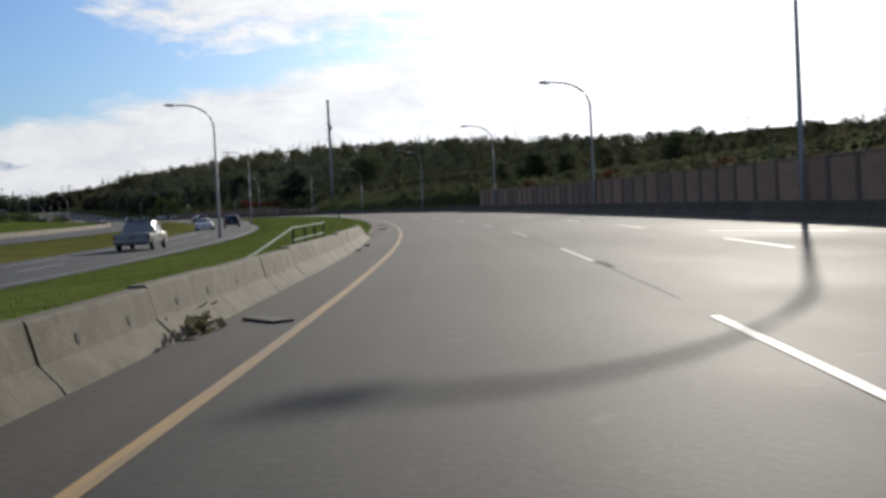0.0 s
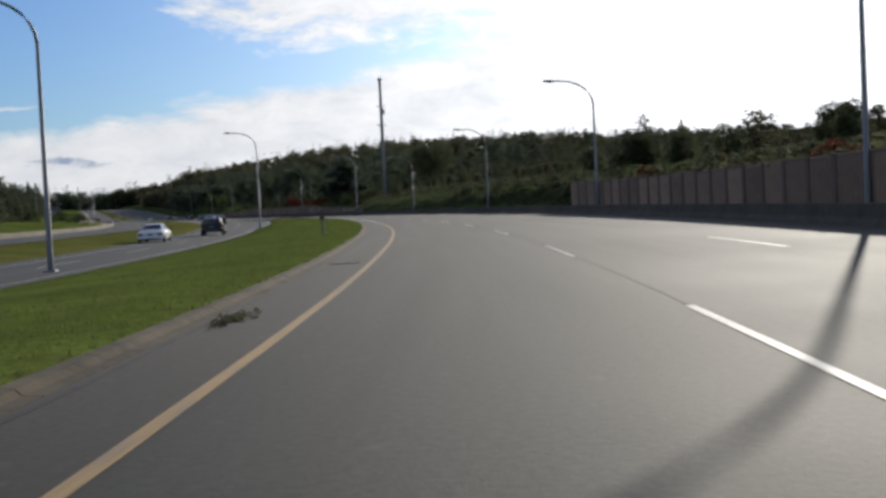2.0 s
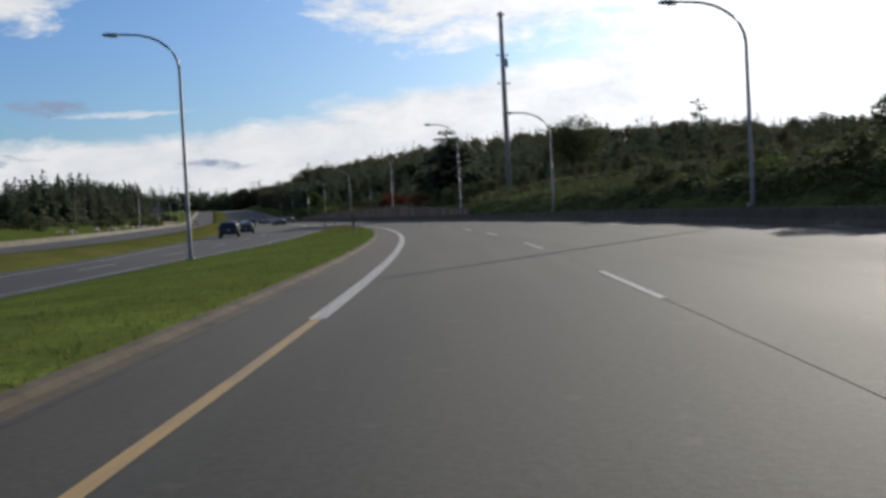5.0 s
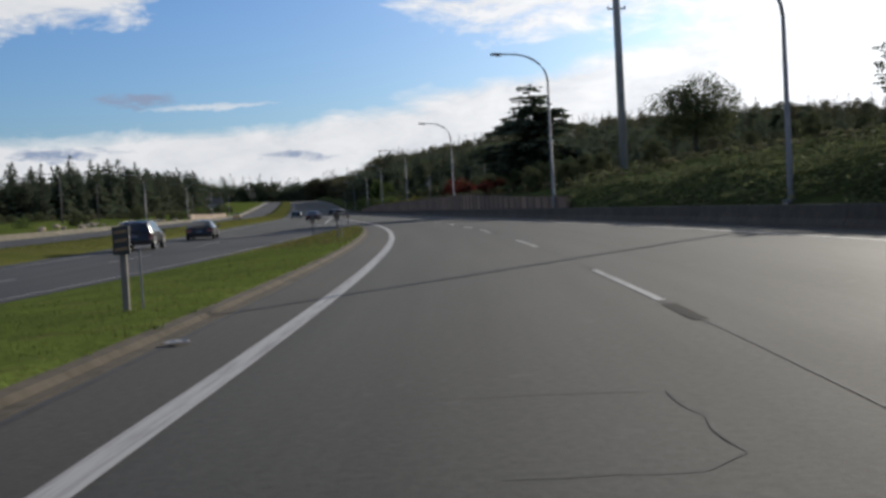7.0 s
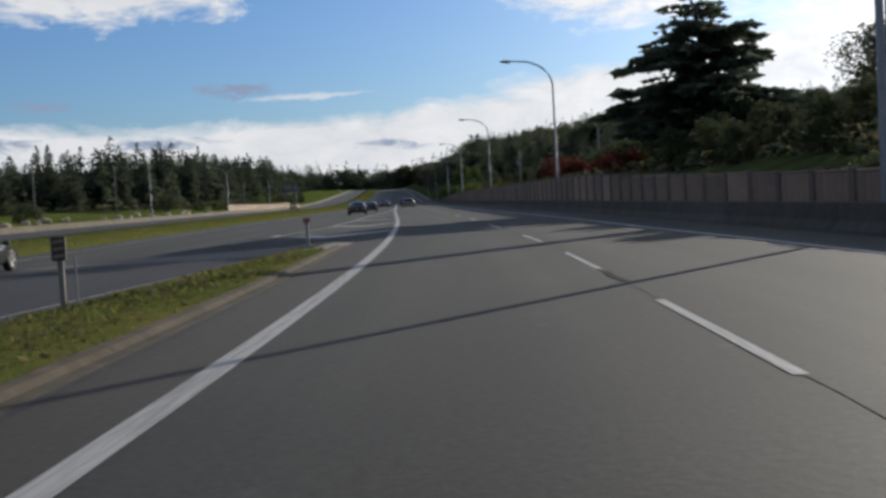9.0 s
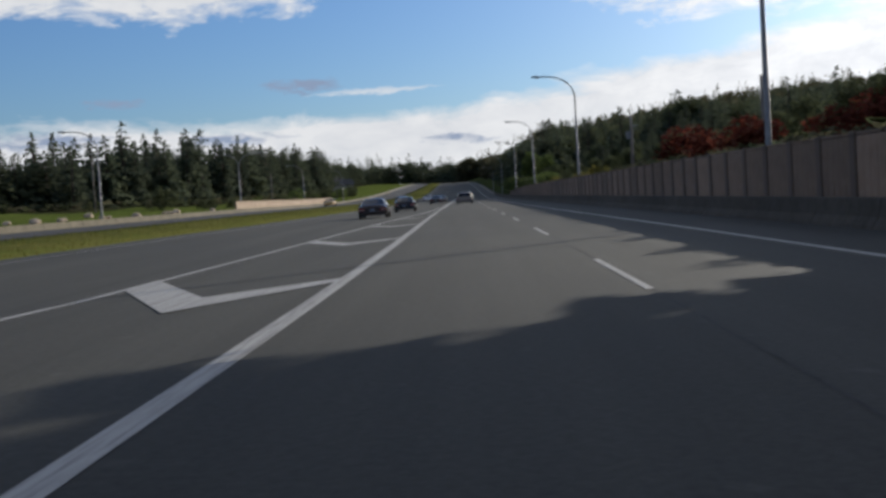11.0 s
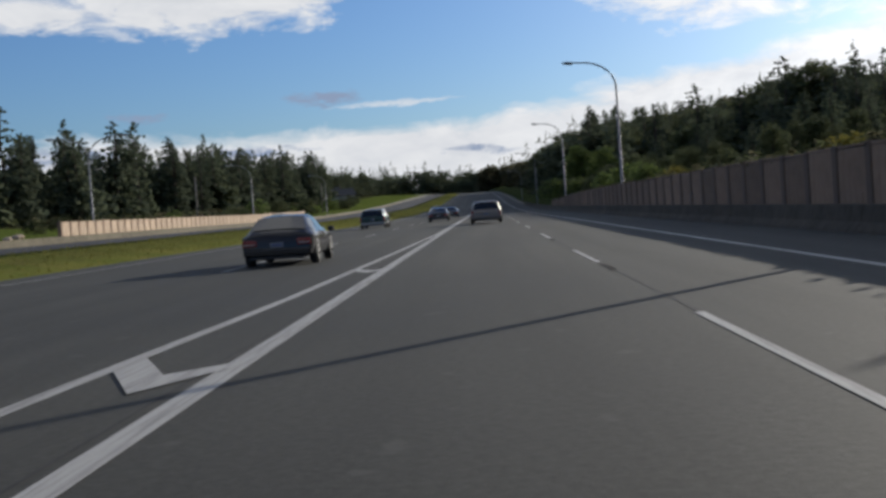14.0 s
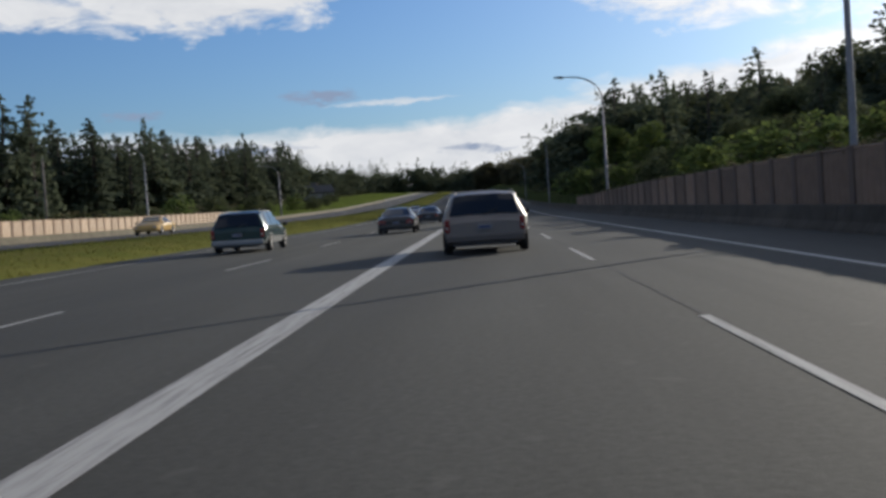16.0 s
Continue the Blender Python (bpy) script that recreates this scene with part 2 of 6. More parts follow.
M_YELLOW = paint_line("worn_yellow_paint", (0.37, 0.235, 0.085), 0.7)
M_GRASS = turf("mown_grass", ((0.086, 0.114, 0.028), (0.128, 0.162, 0.038), (0.118, 0.103, 0.047)))
M_VERGE = turf("rough_green_verge", ((0.072, 0.098, 0.024), (0.112, 0.142, 0.032), (0.095, 0.088, 0.038)), 0.15)
M_MEDIAN = turf("dry_median_grass", ((0.09, 0.105, 0.028), (0.13, 0.126, 0.038), (0.12, 0.098, 0.048)), 0.25)
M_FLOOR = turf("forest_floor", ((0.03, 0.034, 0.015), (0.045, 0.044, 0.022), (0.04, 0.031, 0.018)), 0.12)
M_BANK = turf("bank_herbs", ((0.040, 0.052, 0.022), (0.066, 0.082, 0.030), (0.055, 0.050, 0.028)), 0.5)
M_GRAVEL = material("gravel_verge", (0.12, 0.108, 0.088), 0.95, grain=[((0.07, 0.063, 0.05), 1.2, 0.7), ((0.17, 0.155, 0.13), 7.0, 0.6)], bump=0.8, bump_scale=14)
M_CONCRETE = material("weathered_concrete", spec=0.15, base=(0.152, 0.132, 0.092), rough=0.9, grain=[((0.085, 0.075, 0.052), 0.8, 0.8), ((0.205, 0.183, 0.138), 5.0, 0.45), ((0.065, 0.059, 0.045), 2.3, 0.5)], bump=0.35, bump_scale=25, spread=0.08)
# stained concrete whose base is also darkened for the shade below the wall
M_CONCRETE_DARK = material("shaded_stained_concrete", (0.082, 0.073, 0.060), 0.95, spec=0.1, grain=[((0.045, 0.040, 0.033), 0.7, 0.8), ((0.115, 0.103, 0.085), 4.0, 0.5)], bump=0.35, bump_scale=22, spread=0.1)
# near-black brown: painted shade of the lifting holes, also the grate and crumbs
M_HOLE = material("hole_shade_and_dark_matte", (0.035, 0.03, 0.026), 0.95)
M_PANEL = material("brown_wall_panel", (0.235, 0.155, 0.105), 0.9, grain=[((0.13, 0.085, 0.055), 0.5, 0.75), ((0.30, 0.21, 0.15), 3.0, 0.5)], bump=0.4, bump_scale=12, spread=0.28)
M_POST = material("dark_wall_post", (0.125, 0.088, 0.064), 0.9, grain=[((0.1, 0.08, 0.07), 1.2, 0.6)], bump=0.3, bump_scale=15, spread=0.1)
M_TAN = material("tan_wall_panel", (0.44, 0.315, 0.21), 0.85, grain=[((0.33, 0.25, 0.18), 0.8, 0.6), ((0.55, 0.45, 0.34), 4.0, 0.5)], bump=0.3, bump_scale=12, spread=0.12)
M_TAN_POST = material("brown_wall_post", (0.25, 0.17, 0.115), 0.9, grain=[((0.16, 0.11, 0.07), 1.2, 0.6)], spread=0.2)
M_GALV = material("galvanised_steel", (0.24, 0.245, 0.25), 0.62, 0.45, grain=[((0.16, 0.16, 0.165), 6.0, 0.6)], spec=0.3)
M_POLE_WOOD = material("weathered_pole_wood", (0.20, 0.175, 0.15), 0.9, grain=[((0.11, 0.095, 0.08), 3.0, 0.7)], bump=0.4, bump_scale=20)
M_LENS = material("lamp_glass", (0.5, 0.5, 0.48), 0.25)
M_BARK = material("dark_bark", (0.075, 0.058, 0.045), 0.95, grain=[((0.04, 0.03, 0.025), 5.0, 0.8)], bump=0.7, bump_scale=12)
M_FIR = leafage("fir_needles", (0.068, 0.086, 0.055), (0.120, 0.138, 0.086), 0.2, 0.35)
M_FIR_DARK = leafage("dark_conifer_needles", (0.057, 0.073, 0.051), (0.100, 0.116, 0.076), 0.2, 0.35)
M_LEAF = leafage("green_leaves", (0.070, 0.086, 0.044), (0.120, 0.135, 0.066), 0.2, 0.4)
M_LEAF_FRESH = leafage("fresh_green_leaves", (0.090, 0.128, 0.040), (0.163, 0.205, 0.064), 0.2, 0.4)
M_LEAF_OLIVE = leafage("olive_leaves", (0.092, 0.091, 0.056), (0.163, 0.152, 0.088), 0.2, 0.4)
M_LEAF_RED = leafage("red_leaves", (0.085, 0.024, 0.017), (0.155, 0.045, 0.030), 0.2, 0.4)
M_LEAF_GOLD = leafage("yellow_green_leaves", (0.15, 0.14, 0.035), (0.25, 0.22, 0.06))
M_RED_PLASTIC = material("faded_brown_sign_face", (0.22, 0.11, 0.06), 0.7)
M_RED_SCRAP = material("faded_red_scrap", (0.22, 0.035, 0.03), 0.7)
M_BLACK = material("black_paint", (0.02, 0.02, 0.02), 0.5)
M_SIGN_YELLOW = material("faded_ochre_sign_face", (0.26, 0.16, 0.08), 0.6, grain=[((0.16, 0.07, 0.04), 6.0, 0.6)])
M_GREEN_RAIL = material("green_painted_rail", (0.035, 0.085, 0.035), 0.85, spec=0.2)
M_MAST = material("grey_mast", (0.30, 0.295, 0.285), 0.8, grain=[((0.22, 0.215, 0.2), 2.0, 0.6)], bump=0.2, bump_scale=10)

# ---- the line of the road ----
# heading (degrees left of +y) of the lanes by distance along them
TURN = ((-400, 1.2), (0, 1.20), (12.5, 2.18), (25, 3.23), (37.5, 4.33), (50, 5.52), (62.5, 6.74), (75, 7.93), (87.5, 9.09), (100, 10.13), (112.5, 11.12), (125, 12.07), (137.5, 13.01), (150, 14.08),
        (162.5, 15.20), (175, 16.34), (187.5, 17.53), (200, 18.82), (212.5, 20.13), (225, 21.33), (237.5, 22.35), (250, 23.03), (262.5, 23.51), (275, 23.85), (287.5, 24.09), (300, 24.13),
        (325, 24.04), (350, 23.94), (375, 23.86), (460, 23.86), (560, 23.9), (700, 24.1), (900, 24.6), (1100, 25.0), (5000, 25.0))
STEP = 1.0
_s = np.arange(-400, 4200 + STEP, STEP)
_h = np.radians(np.interp(_s, [a for a, b in TURN], [b for a, b in TURN]))
_x = np.concatenate([[0], np.cumsum(-np.sin((_h[1:] + _h[:-1]) / 2) * STEP)])
_y = np.concatenate([[0], np.cumsum(np.cos((_h[1:] + _h[:-1]) / 2) * STEP)])
_x, _y = _x - np.interp(0, _s, _x), _y - np.interp(0, _s, _y)


def heading(s):
    return float(np.interp(s, _s, _h))


def spot(s, d, z=0.0):
    """The place s metres along the lanes and d to the right of the driving line."""
    a = heading(s)
    return Vector((float(np.interp(s, _s, _x)) + math.cos(a) * d, float(np.interp(s, _s, _y)) + math.sin(a) * d, z))


def stand(s, d, z=None, turn=0.0):
    """A pose there: y ahead along the lanes."""
    p = spot(s, d, land(s, d) if z is None else z)
    return pose(p.x, p.y, p.z, 0, 0, math.degrees(heading(s)) + turn)


def curve(*pairs):
    xs, ys = [p[0] for p in pairs], [p[1] for p in pairs]
    return lambda s: float(np.interp(s, xs, ys))


wall_d = curve((-60, 11.4), (39, 11.0), (73, 10.4), (119, 11.45), (150, 11.0), (180, 9.9), (200, 8.8), (230, 7.2), (250, 7.0), (320, 7.5), (700, 7.6))   # foot of the right-hand barrier
kerb_d = curve((-400, -2.62), (30, -2.62), (40, -2.74), (60, -2.76), (90, -2.84), (160, -2.76), (240, -2.78))
left_r = curve((-400, -11.6), (165, -11.4), (180, -10.4), (200, -8.6), (222, -6.8), (234, -5.4), (243, -4.0))          # right edge of the left carriageway
left_l = curve((-400, -18.6), (190, -18.0), (250, -15.6), (320, -13.0), (395, -12.0), (5000, -12.0))
on_r = curve((-400, -26.0), (150, -24.0), (300, -19.5), (400, -18.4), (5000, -18.4))                       # the oncoming carriageway
on_l = curve((-400, -34.0), (150, -32.0), (300, -27.5), (400, -27.0), (5000, -27.0))
left_z = curve((-400, -0.5), (180, -0.5), (235, -0.25), (270, -0.1), (300, 0.0))
on_z = curve((-400, -0.3), (200, 0.0), (300, 0.35), (400, 0.55), (5000, 0.55))
climb = curve((-400, 0), (460, 0), (520, 0.3), (600, 1.2), (680, 2.8), (760, 4.5), (940, 8.0), (1080, 9.8), (1500, 11.0), (5000, 14.0))
line_l = curve((240, -7.3), (250, -6.6), (265, -5.2), (306, -3.95), (335, -2.75), (350, -2.45), (378, -2.02), (420, -1.98))
HILL = curve((-400, 0.59), (320, 0.59), (430, 0.9), (5000, 0.9))
BANK = curve((130.5, 0.0), (131.5, 1.0), (227, 1.0), (228, 0.0))
slope_r = curve((0, 0), (1.02, 0.08), (1.12, 1.1), (3, 1.6), (10, 2.7), (25, 4.2), (60, 8.0), (120, 16.0), (250, 28.0), (700, 42.0), (3000, 44.0))      # behind a wall
slope_b = curve((0, 0), (0.3, 0.4), (0.6, 0.55), (2.4, 1.5), (5, 2.0), (10, 2.7), (25, 4.2), (60, 8.0), (120, 16.0), (250, 28.0), (700, 42.0), (3000, 44.0))   # open bank
slope_l = curve((0, 0), (2, 0.25), (6, 0.6), (15, 1.0), (35, 1.8), (120, 2.6), (500, 6.0))


def land(s, d):
    """Height of the ground."""
    z = climb(s)
    if d > wall_d(s):
        k = BANK(s)
        x = d - wall_d(s)
        up = slope_r(x) * (1 - k) + slope_b(x) * k
        if s > 560 and x > 25:
            p = spot(s, d)
            up += 15.0 * math.exp(-((p.x + 175) / 170) ** 2 - ((p.y - 860) / 175) ** 2)
        return z + (up if x < 25 else 4.2 + (up - 4.2) * HILL(s))
    if d > kerb_d(s):
        return z
    if s > 243:
        if d > line_l(max(s, 243)):
            return z
        if d > left_l(s):
            k = min(1.0, max(0.0, (line_l(s) - d) / 3.0))
            return z + left_z(s) * k
    else:
        if d > left_r(s):
            k = (kerb_d(s) - d) / (kerb_d(s) - left_r(s))
            return z + 0.1 * (1 - k) + left_z(s) * k + 0.10 * math.sin(k * math.pi)
        if d > left_l(s):
            return z + left_z(s)
    if d > on_r(s):
        k = (left_l(s) - d) / (left_l(s) - on_r(s))
        return z + left_z(s) * (1 - k) + on_z(s) * k + 0.08 * math.sin(k * math.pi)
    if d > on_l(s):
        return z + on_z(s)
    return z + on_z(s) + slope_l(on_l(s) - d)


# ---- mesh helpers ----


def finish(bm, name, mat, smooth=False):
    me = bpy.data.meshes.new(name)
    bm.normal_update()
    bm.to_mesh(me)
    bm.free()
    for m in mat if isinstance(mat, (list, tuple)) else [mat]:
        me.materials.append(m)
    if smooth:
        for p in me.polygons:
            p.use_smooth = True
    return me


def part(name, bm, mat, parent=None, label="", at=None, smooth=False):
    ob = new(name, finish(bm, name, mat, smooth))
    if parent is not None:
        ob.parent = parent
    if at is not None:
        ob.matrix_local = at
    return tagged(ob, label) if label else ob


def shared(name, mesh, parent, at, label=""):
    ob = new(name, mesh)
    ob.parent = parent
    ob.matrix_local = at
    return tagged(ob, label) if label else ob


def thing(name, label, category, at=None, group="", kind=""):
    ob = new(name)
    if at is not None:
        ob.matrix_world = at
    return tagged(ob, label, category, group, kind)


def box(bm, x0, x1, y0, y1, z0, z1, bevel=0.0):
    vs = [bm.verts.new((x, y, z)) for x in (x0, x1) for y in (y0, y1) for z in (z0, z1)]
    fs = [bm.faces.new([vs[i] for i in q]) for q in ((0, 1, 3, 2), (4, 6, 7, 5), (0, 4, 5, 1), (2, 3, 7, 6), (0, 2, 6, 4), (1, 5, 7, 3))]
    if bevel:
        bmesh.ops.bevel(bm, geom=list({e for f in fs for e in f.edges}), offset=bevel, segments=1, affect="EDGES")
    return bm


def tube(bm, points, radii, sides=8, caps=True):
    """A round bar along the points."""
    rings = []
    pts = [Vector(p) for p in points]
    for i, p in enumerate(pts):
        d = (pts[min(i + 1, len(pts) - 1)] - pts[max(i - 1, 0)]).normalized()
        a = d.orthogonal().normalized() if abs(d.z) < 0.9 else Vector((1, 0, 0))
        a = (a - d * a.dot(d)).normalized()
        b = d.cross(a)
        r = radii[i] if isinstance(radii, (list, tuple)) else radii
        rings.append([bm.verts.new(p + (a * math.cos(2 * math.pi * k / sides) + b * math.sin(2 * math.pi * k / sides)) * r) for k in range(sides)])
    for r0, r1 in zip(rings, rings[1:]):
        for k in range(sides):
            bm.faces.new((r0[k], r0[(k + 1) % sides], r1[(k + 1) % sides], r1[k]))
    if caps:
        bm.faces.new(rings[0][::-1]), bm.faces.new(rings[-1])
    return bm


def strip(name, s0, s1, columns, mat, step=5.0, lift=0.0, parent=None, label="", thick=0.0, wiggle=0.0):
    """A sheet along the lanes between offset columns (functions of s giving d); z from land()."""
    bm = bmesh.new()
    uv = bm.loops.layers.uv.new("lane")
    n = max(1, int(math.ceil((s1 - s0) / step)))
    rows = []
    for i in range(n + 1):
        s = s0 + (s1 - s0) * i / n
        row = []
        for c in columns:
            d = c(s) if callable(c) else c
            d += wiggle * (noise.noise((s * 0.9, d * 0.3, 4.0)) if wiggle else 0.0)
            row.append((bm.verts.new(spot(s, d, land(s, d - 1e-4) + lift)), s, d))
        rows.append(row)
    for r0, r1 in zip(rows, rows[1:]):
        for a, b, c, e in zip(r0, r0[1:], r1[1:], r1):
            f = bm.faces.new((a[0], b[0], c[0], e[0]))
            for lp, q in zip(f.loops, (a, b, c, e)):
                lp[uv].uv = (q[1], q[2])
    return part(name, bm, mat, parent, label)


# ---- ground and roads ----


def build_ground():
    """One sheet to the horizon, sunk a little under the roads."""
    flat = lambda v: (lambda s: v)
    edge = lambda f, o: (lambda s: f(s) + o)
    share = lambda f, g, k: (lambda s: f(s) * (1 - k) + g(s) * k)
    cols = [(flat(-570), 2), (flat(-350), 2), (flat(-200), 2), (flat(-130), 2), (flat(-90), 2), (flat(-66), 2), (flat(-52), 5), (flat(-43), 5), (edge(on_l, -5), 5), (edge(on_l, -2.2), 3), (edge(on_l, -0.4), 3),
            (edge(on_l, 0.05), 3), (edge(on_r, -0.05), 4), (edge(on_r, 0.1), 4), (share(on_r, left_l, 0.3), 4), (share(on_r, left_l, 0.6), 4), (edge(left_l, -0.1), 4),
            (edge(left_l, 0.05), 0), (edge(left_r, -0.05), 0), (edge(left_r, 0.08), 0), (share(left_r, kerb_d, 0.25), 0), (share(left_r, kerb_d, 0.5), 0), (share(left_r, kerb_d, 0.75), 0), (edge(kerb_d, -0.36), 0),
            (edge(kerb_d, 0.1), 3), (edge(wall_d, -0.05), 3), (edge(wall_d, 0.1), 3), (edge(wall_d, 0.55), 3), (edge(wall_d, 1.03), 1), (edge(wall_d, 1.14), 1), (edge(wall_d, 2.0), 1), (edge(wall_d, 3), 1), (edge(wall_d, 5.5), 1), (edge(wall_d, 10), 1),
            (edge(wall_d, 17), 2), (edge(wall_d, 25), 2), (edge(wall_d, 60), 2), (edge(wall_d, 120), 2), (edge(wall_d, 180), 2), (edge(wall_d, 250), 2), (edge(wall_d, 330), 2), (edge(wall_d, 450), 2), (edge(wall_d, 700), 2), (edge(wall_d, 3000), 2)]
    near_bank = [c for c, _ in cols if wall_d(180) <= c(180) < wall_d(180) + 1.0]
    ss = list(np.arange(-400, -60, 40)) + list(np.arange(-60, 620, 4)) + list(np.arange(620, 1300, 30)) + list(np.arange(1300, 4200, 200))
    bm = bmesh.new()
    rows = []
    for s in ss:
        s = float(s)
        row = []
        for c, _ in cols:
            d = c(s)
            z = land(s, d)
            paved = kerb_d(s) < d < wall_d(s) or left_l(s) < d < left_r(s) or on_l(s) < d < on_r(s) or (s > 241 and left_l(s) < d < wall_d(s))
            if paved:
                z -= 0.5 if s > 243 and d < -4.3 else 0.07
            elif d < on_l(s) - 8 or d > wall_d(s) + 4:
                z += 0.6 * noise.noise((s * 0.05, d * 0.07, 2.0))
            elif wall_d(s) + 0.8 < d:
                z += 0.25 * noise.noise((s * 0.3, d * 0.4, 7.0)) * BANK(s)
            row.append(bm.verts.new(spot(s, d, z)))
        rows.append(row)
    for i, (r0, r1) in enumerate(zip(rows, rows[1:])):
        for k in range(len(cols) - 1):
            f = bm.faces.new((r0[k], r0[k + 1], r1[k + 1], r1[k]))
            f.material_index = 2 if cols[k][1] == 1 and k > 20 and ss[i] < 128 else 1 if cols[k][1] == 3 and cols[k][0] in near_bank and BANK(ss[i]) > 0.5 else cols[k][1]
            if cols[k][1] == 0 and ss[i] > 206:
                f.material_index = 4 if ss[i] < 235 else 3
    ob = part("ground", bm, [M_GRASS, M_BANK, M_FLOOR, M_GRAVEL, M_MEDIAN, M_VERGE], smooth=True)
    return tagged(ob, "mown grass verges, dry median and wooded slopes beside the highway", "ground", kind="structure")


build_ground()
edge_l = curve((-60, -1.69), (30, -1.66), (70, -1.79), (85, -1.74), (98, -1.67), (125, -1.71), (180, -1.78), (240, -1.84), (300, -1.96), (420, -1.96))
kerb_in = lambda s: kerb_d(s) + 0.002
shoulder = strip("shoulder", -60, 243, [kerb_in, lambda s: edge_l(s) - 0.05], M_ROAD_SIDE, 3.0)
tagged(shoulder, "dusty lighter asphalt shoulder beside the kerb", "road shoulder", kind="structure")
ramp = strip("road", -60, 243, [lambda s: edge_l(s) - 0.05, 0.0, 1.9, 4.5, wall_d], M_ROAD, 3.0)
tagged(ramp, "worn grey asphalt ramp with patches and sealed cracks", "road", kind="structure")
left_road = strip("road", -300, 243, [left_l, lambda s: (left_l(s) + left_r(s)) / 2, left_r], M_ROAD_OLD, 4.0)
tagged(left_road, "grey asphalt carriageway lying lower beyond the grass", "road", kind="structure")
merged = strip("road", 243, 1500, [left_l, lambda s: (left_l(s) + line_l(s)) / 2, lambda s: line_l(s) - 3.05, lambda s: line_l(s) + 0.02, -1.85, 0.0, 1.9, 5.0, wall_d], M_ROAD_WIDE, 4.0)
tagged(merged, "wide dark asphalt highway where ramp and carriageway join", "road", kind="structure")
oncoming = strip("road", -300, 1500, [on_l, lambda s: (on_l(s) + on_r(s)) / 2, on_r], M_ROAD_OLD, 5.0)
tagged(oncoming, "pale grey asphalt carriageway for oncoming traffic", "road", kind="structure")

# ---- painted lines ----


def line(name, s0, s1, d, half, mat, label, step=4.0):
    f = d if callable(d) else (lambda s: d)
    ob = strip(name, s0, s1, [lambda s: f(s) - half, lambda s: f(s) + half], mat, step, lift=0.006)
    return tagged(ob, label, "road marking", kind="structure")


line("edge_line", -40, 128, edge_l, 0.055, M_YELLOW, "worn yellow edge line along the ramp")
line("edge_line", 128, 370.5, edge_l, 0.10, M_WHITE, "worn broad white line on the ramp's edge")
line("gore_line", 246, 370.5, line_l, 0.075, M_WHITE, "white line closing the paved gore")
joined = strip("joined_line", 370.5, 520, [lambda s: max(line_l(s) - 0.075, -2.21) if s < 371 else -2.20, lambda s: -1.86], M_WHITE, 4.0, lift=0.006)
tagged(joined, "broad worn white line between lanes", "road marking", kind="structure")
right_line = curve((60, 8.6), (120, 9.0), (180, 7.9), (196, 7.1), (212, 6.0), (240, 5.15), (300, 4.9), (700, 4.9))
line("edge_line", 165, 1200, right_line, 0.075, M_WHITE, "thin white line beside the shoulder")
line("edge_line", -200, 240, lambda s: left_r(s) - 0.5, 0.032, M_WHITE, "thin white edge line of the left carriageway")
line("edge_line", -200, 1200, lambda s: left_l(s) + 1.4, 0.045, M_WHITE, "thin white line along the median")


def dashes(name, spans, d, half, label):
    top = thing(name, label, "road marking", kind="structure")
    f = d if callable(d) else (lambda s: d)
    for a, b in spans:
        strip("dash", a, b, [lambda s: f(s) - half, lambda s: f(s) + half], M_WHITE, 3.0, lift=0.006, parent=top)


lane_d = curve((0, 1.98), (70, 2.05), (150, 1.98), (200, 1.75), (222, 1.72), (236, 1.80), (250, 1.66), (300, 1.84), (700, 1.8))
ends = [10.2, 25.1, 39.8, 54.0, 70.2, 86.8, 102.6, 118.0, 134.0, 150.5, 167.0, 181.0, 196.3, 211.0, 220.0, 229.7, 239.8, 253.3, 268.0, 284.5, 300.2, 314.4, 330.0, 345.0, 359.8, 376.0, 392.0, 405.0] + [420.0 + 15 * i for i in range(20)]
dashes("lane_line", [(e - (4.8 if 200 < e < 245 else 5.6), e) for e in ends], lane_d, 0.047, "row of worn white lane dashes")
dashes("lane_line", [(20.6, 25.9), (36.0, 41.5), (50.1, 56.0), (64.5, 70.9)], curve((20, 5.6), (40, 5.8), (90, 6.1)), 0.06, "row of worn white dashes beside the hatching")
left_ends = [351.0 + 15.3 * i for i in range(24)]
dashes("lane_line", [(e - 5.2, e) for e in left_ends], lambda s: -5.95 + min(0.25, max(0.0, (s - 355) * 0.006)), 0.05, "row of white dashes on the left carriageway")
dashes("lane_line", [(a - 6.0, a) for a in [15.3 * i for i in range(-6, 16)]], lambda s: (left_l(s) + left_r(s)) / 2 + 0.3, 0.05, "row of faint white lane dashes")
dashes("lane_line", [(a - 5.5, a) for a in [150 + 15.3 * i for i in range(40)]], lambda s: (on_l(s) + on_r(s)) / 2, 0.05, "row of faint white dashes on the oncoming side")


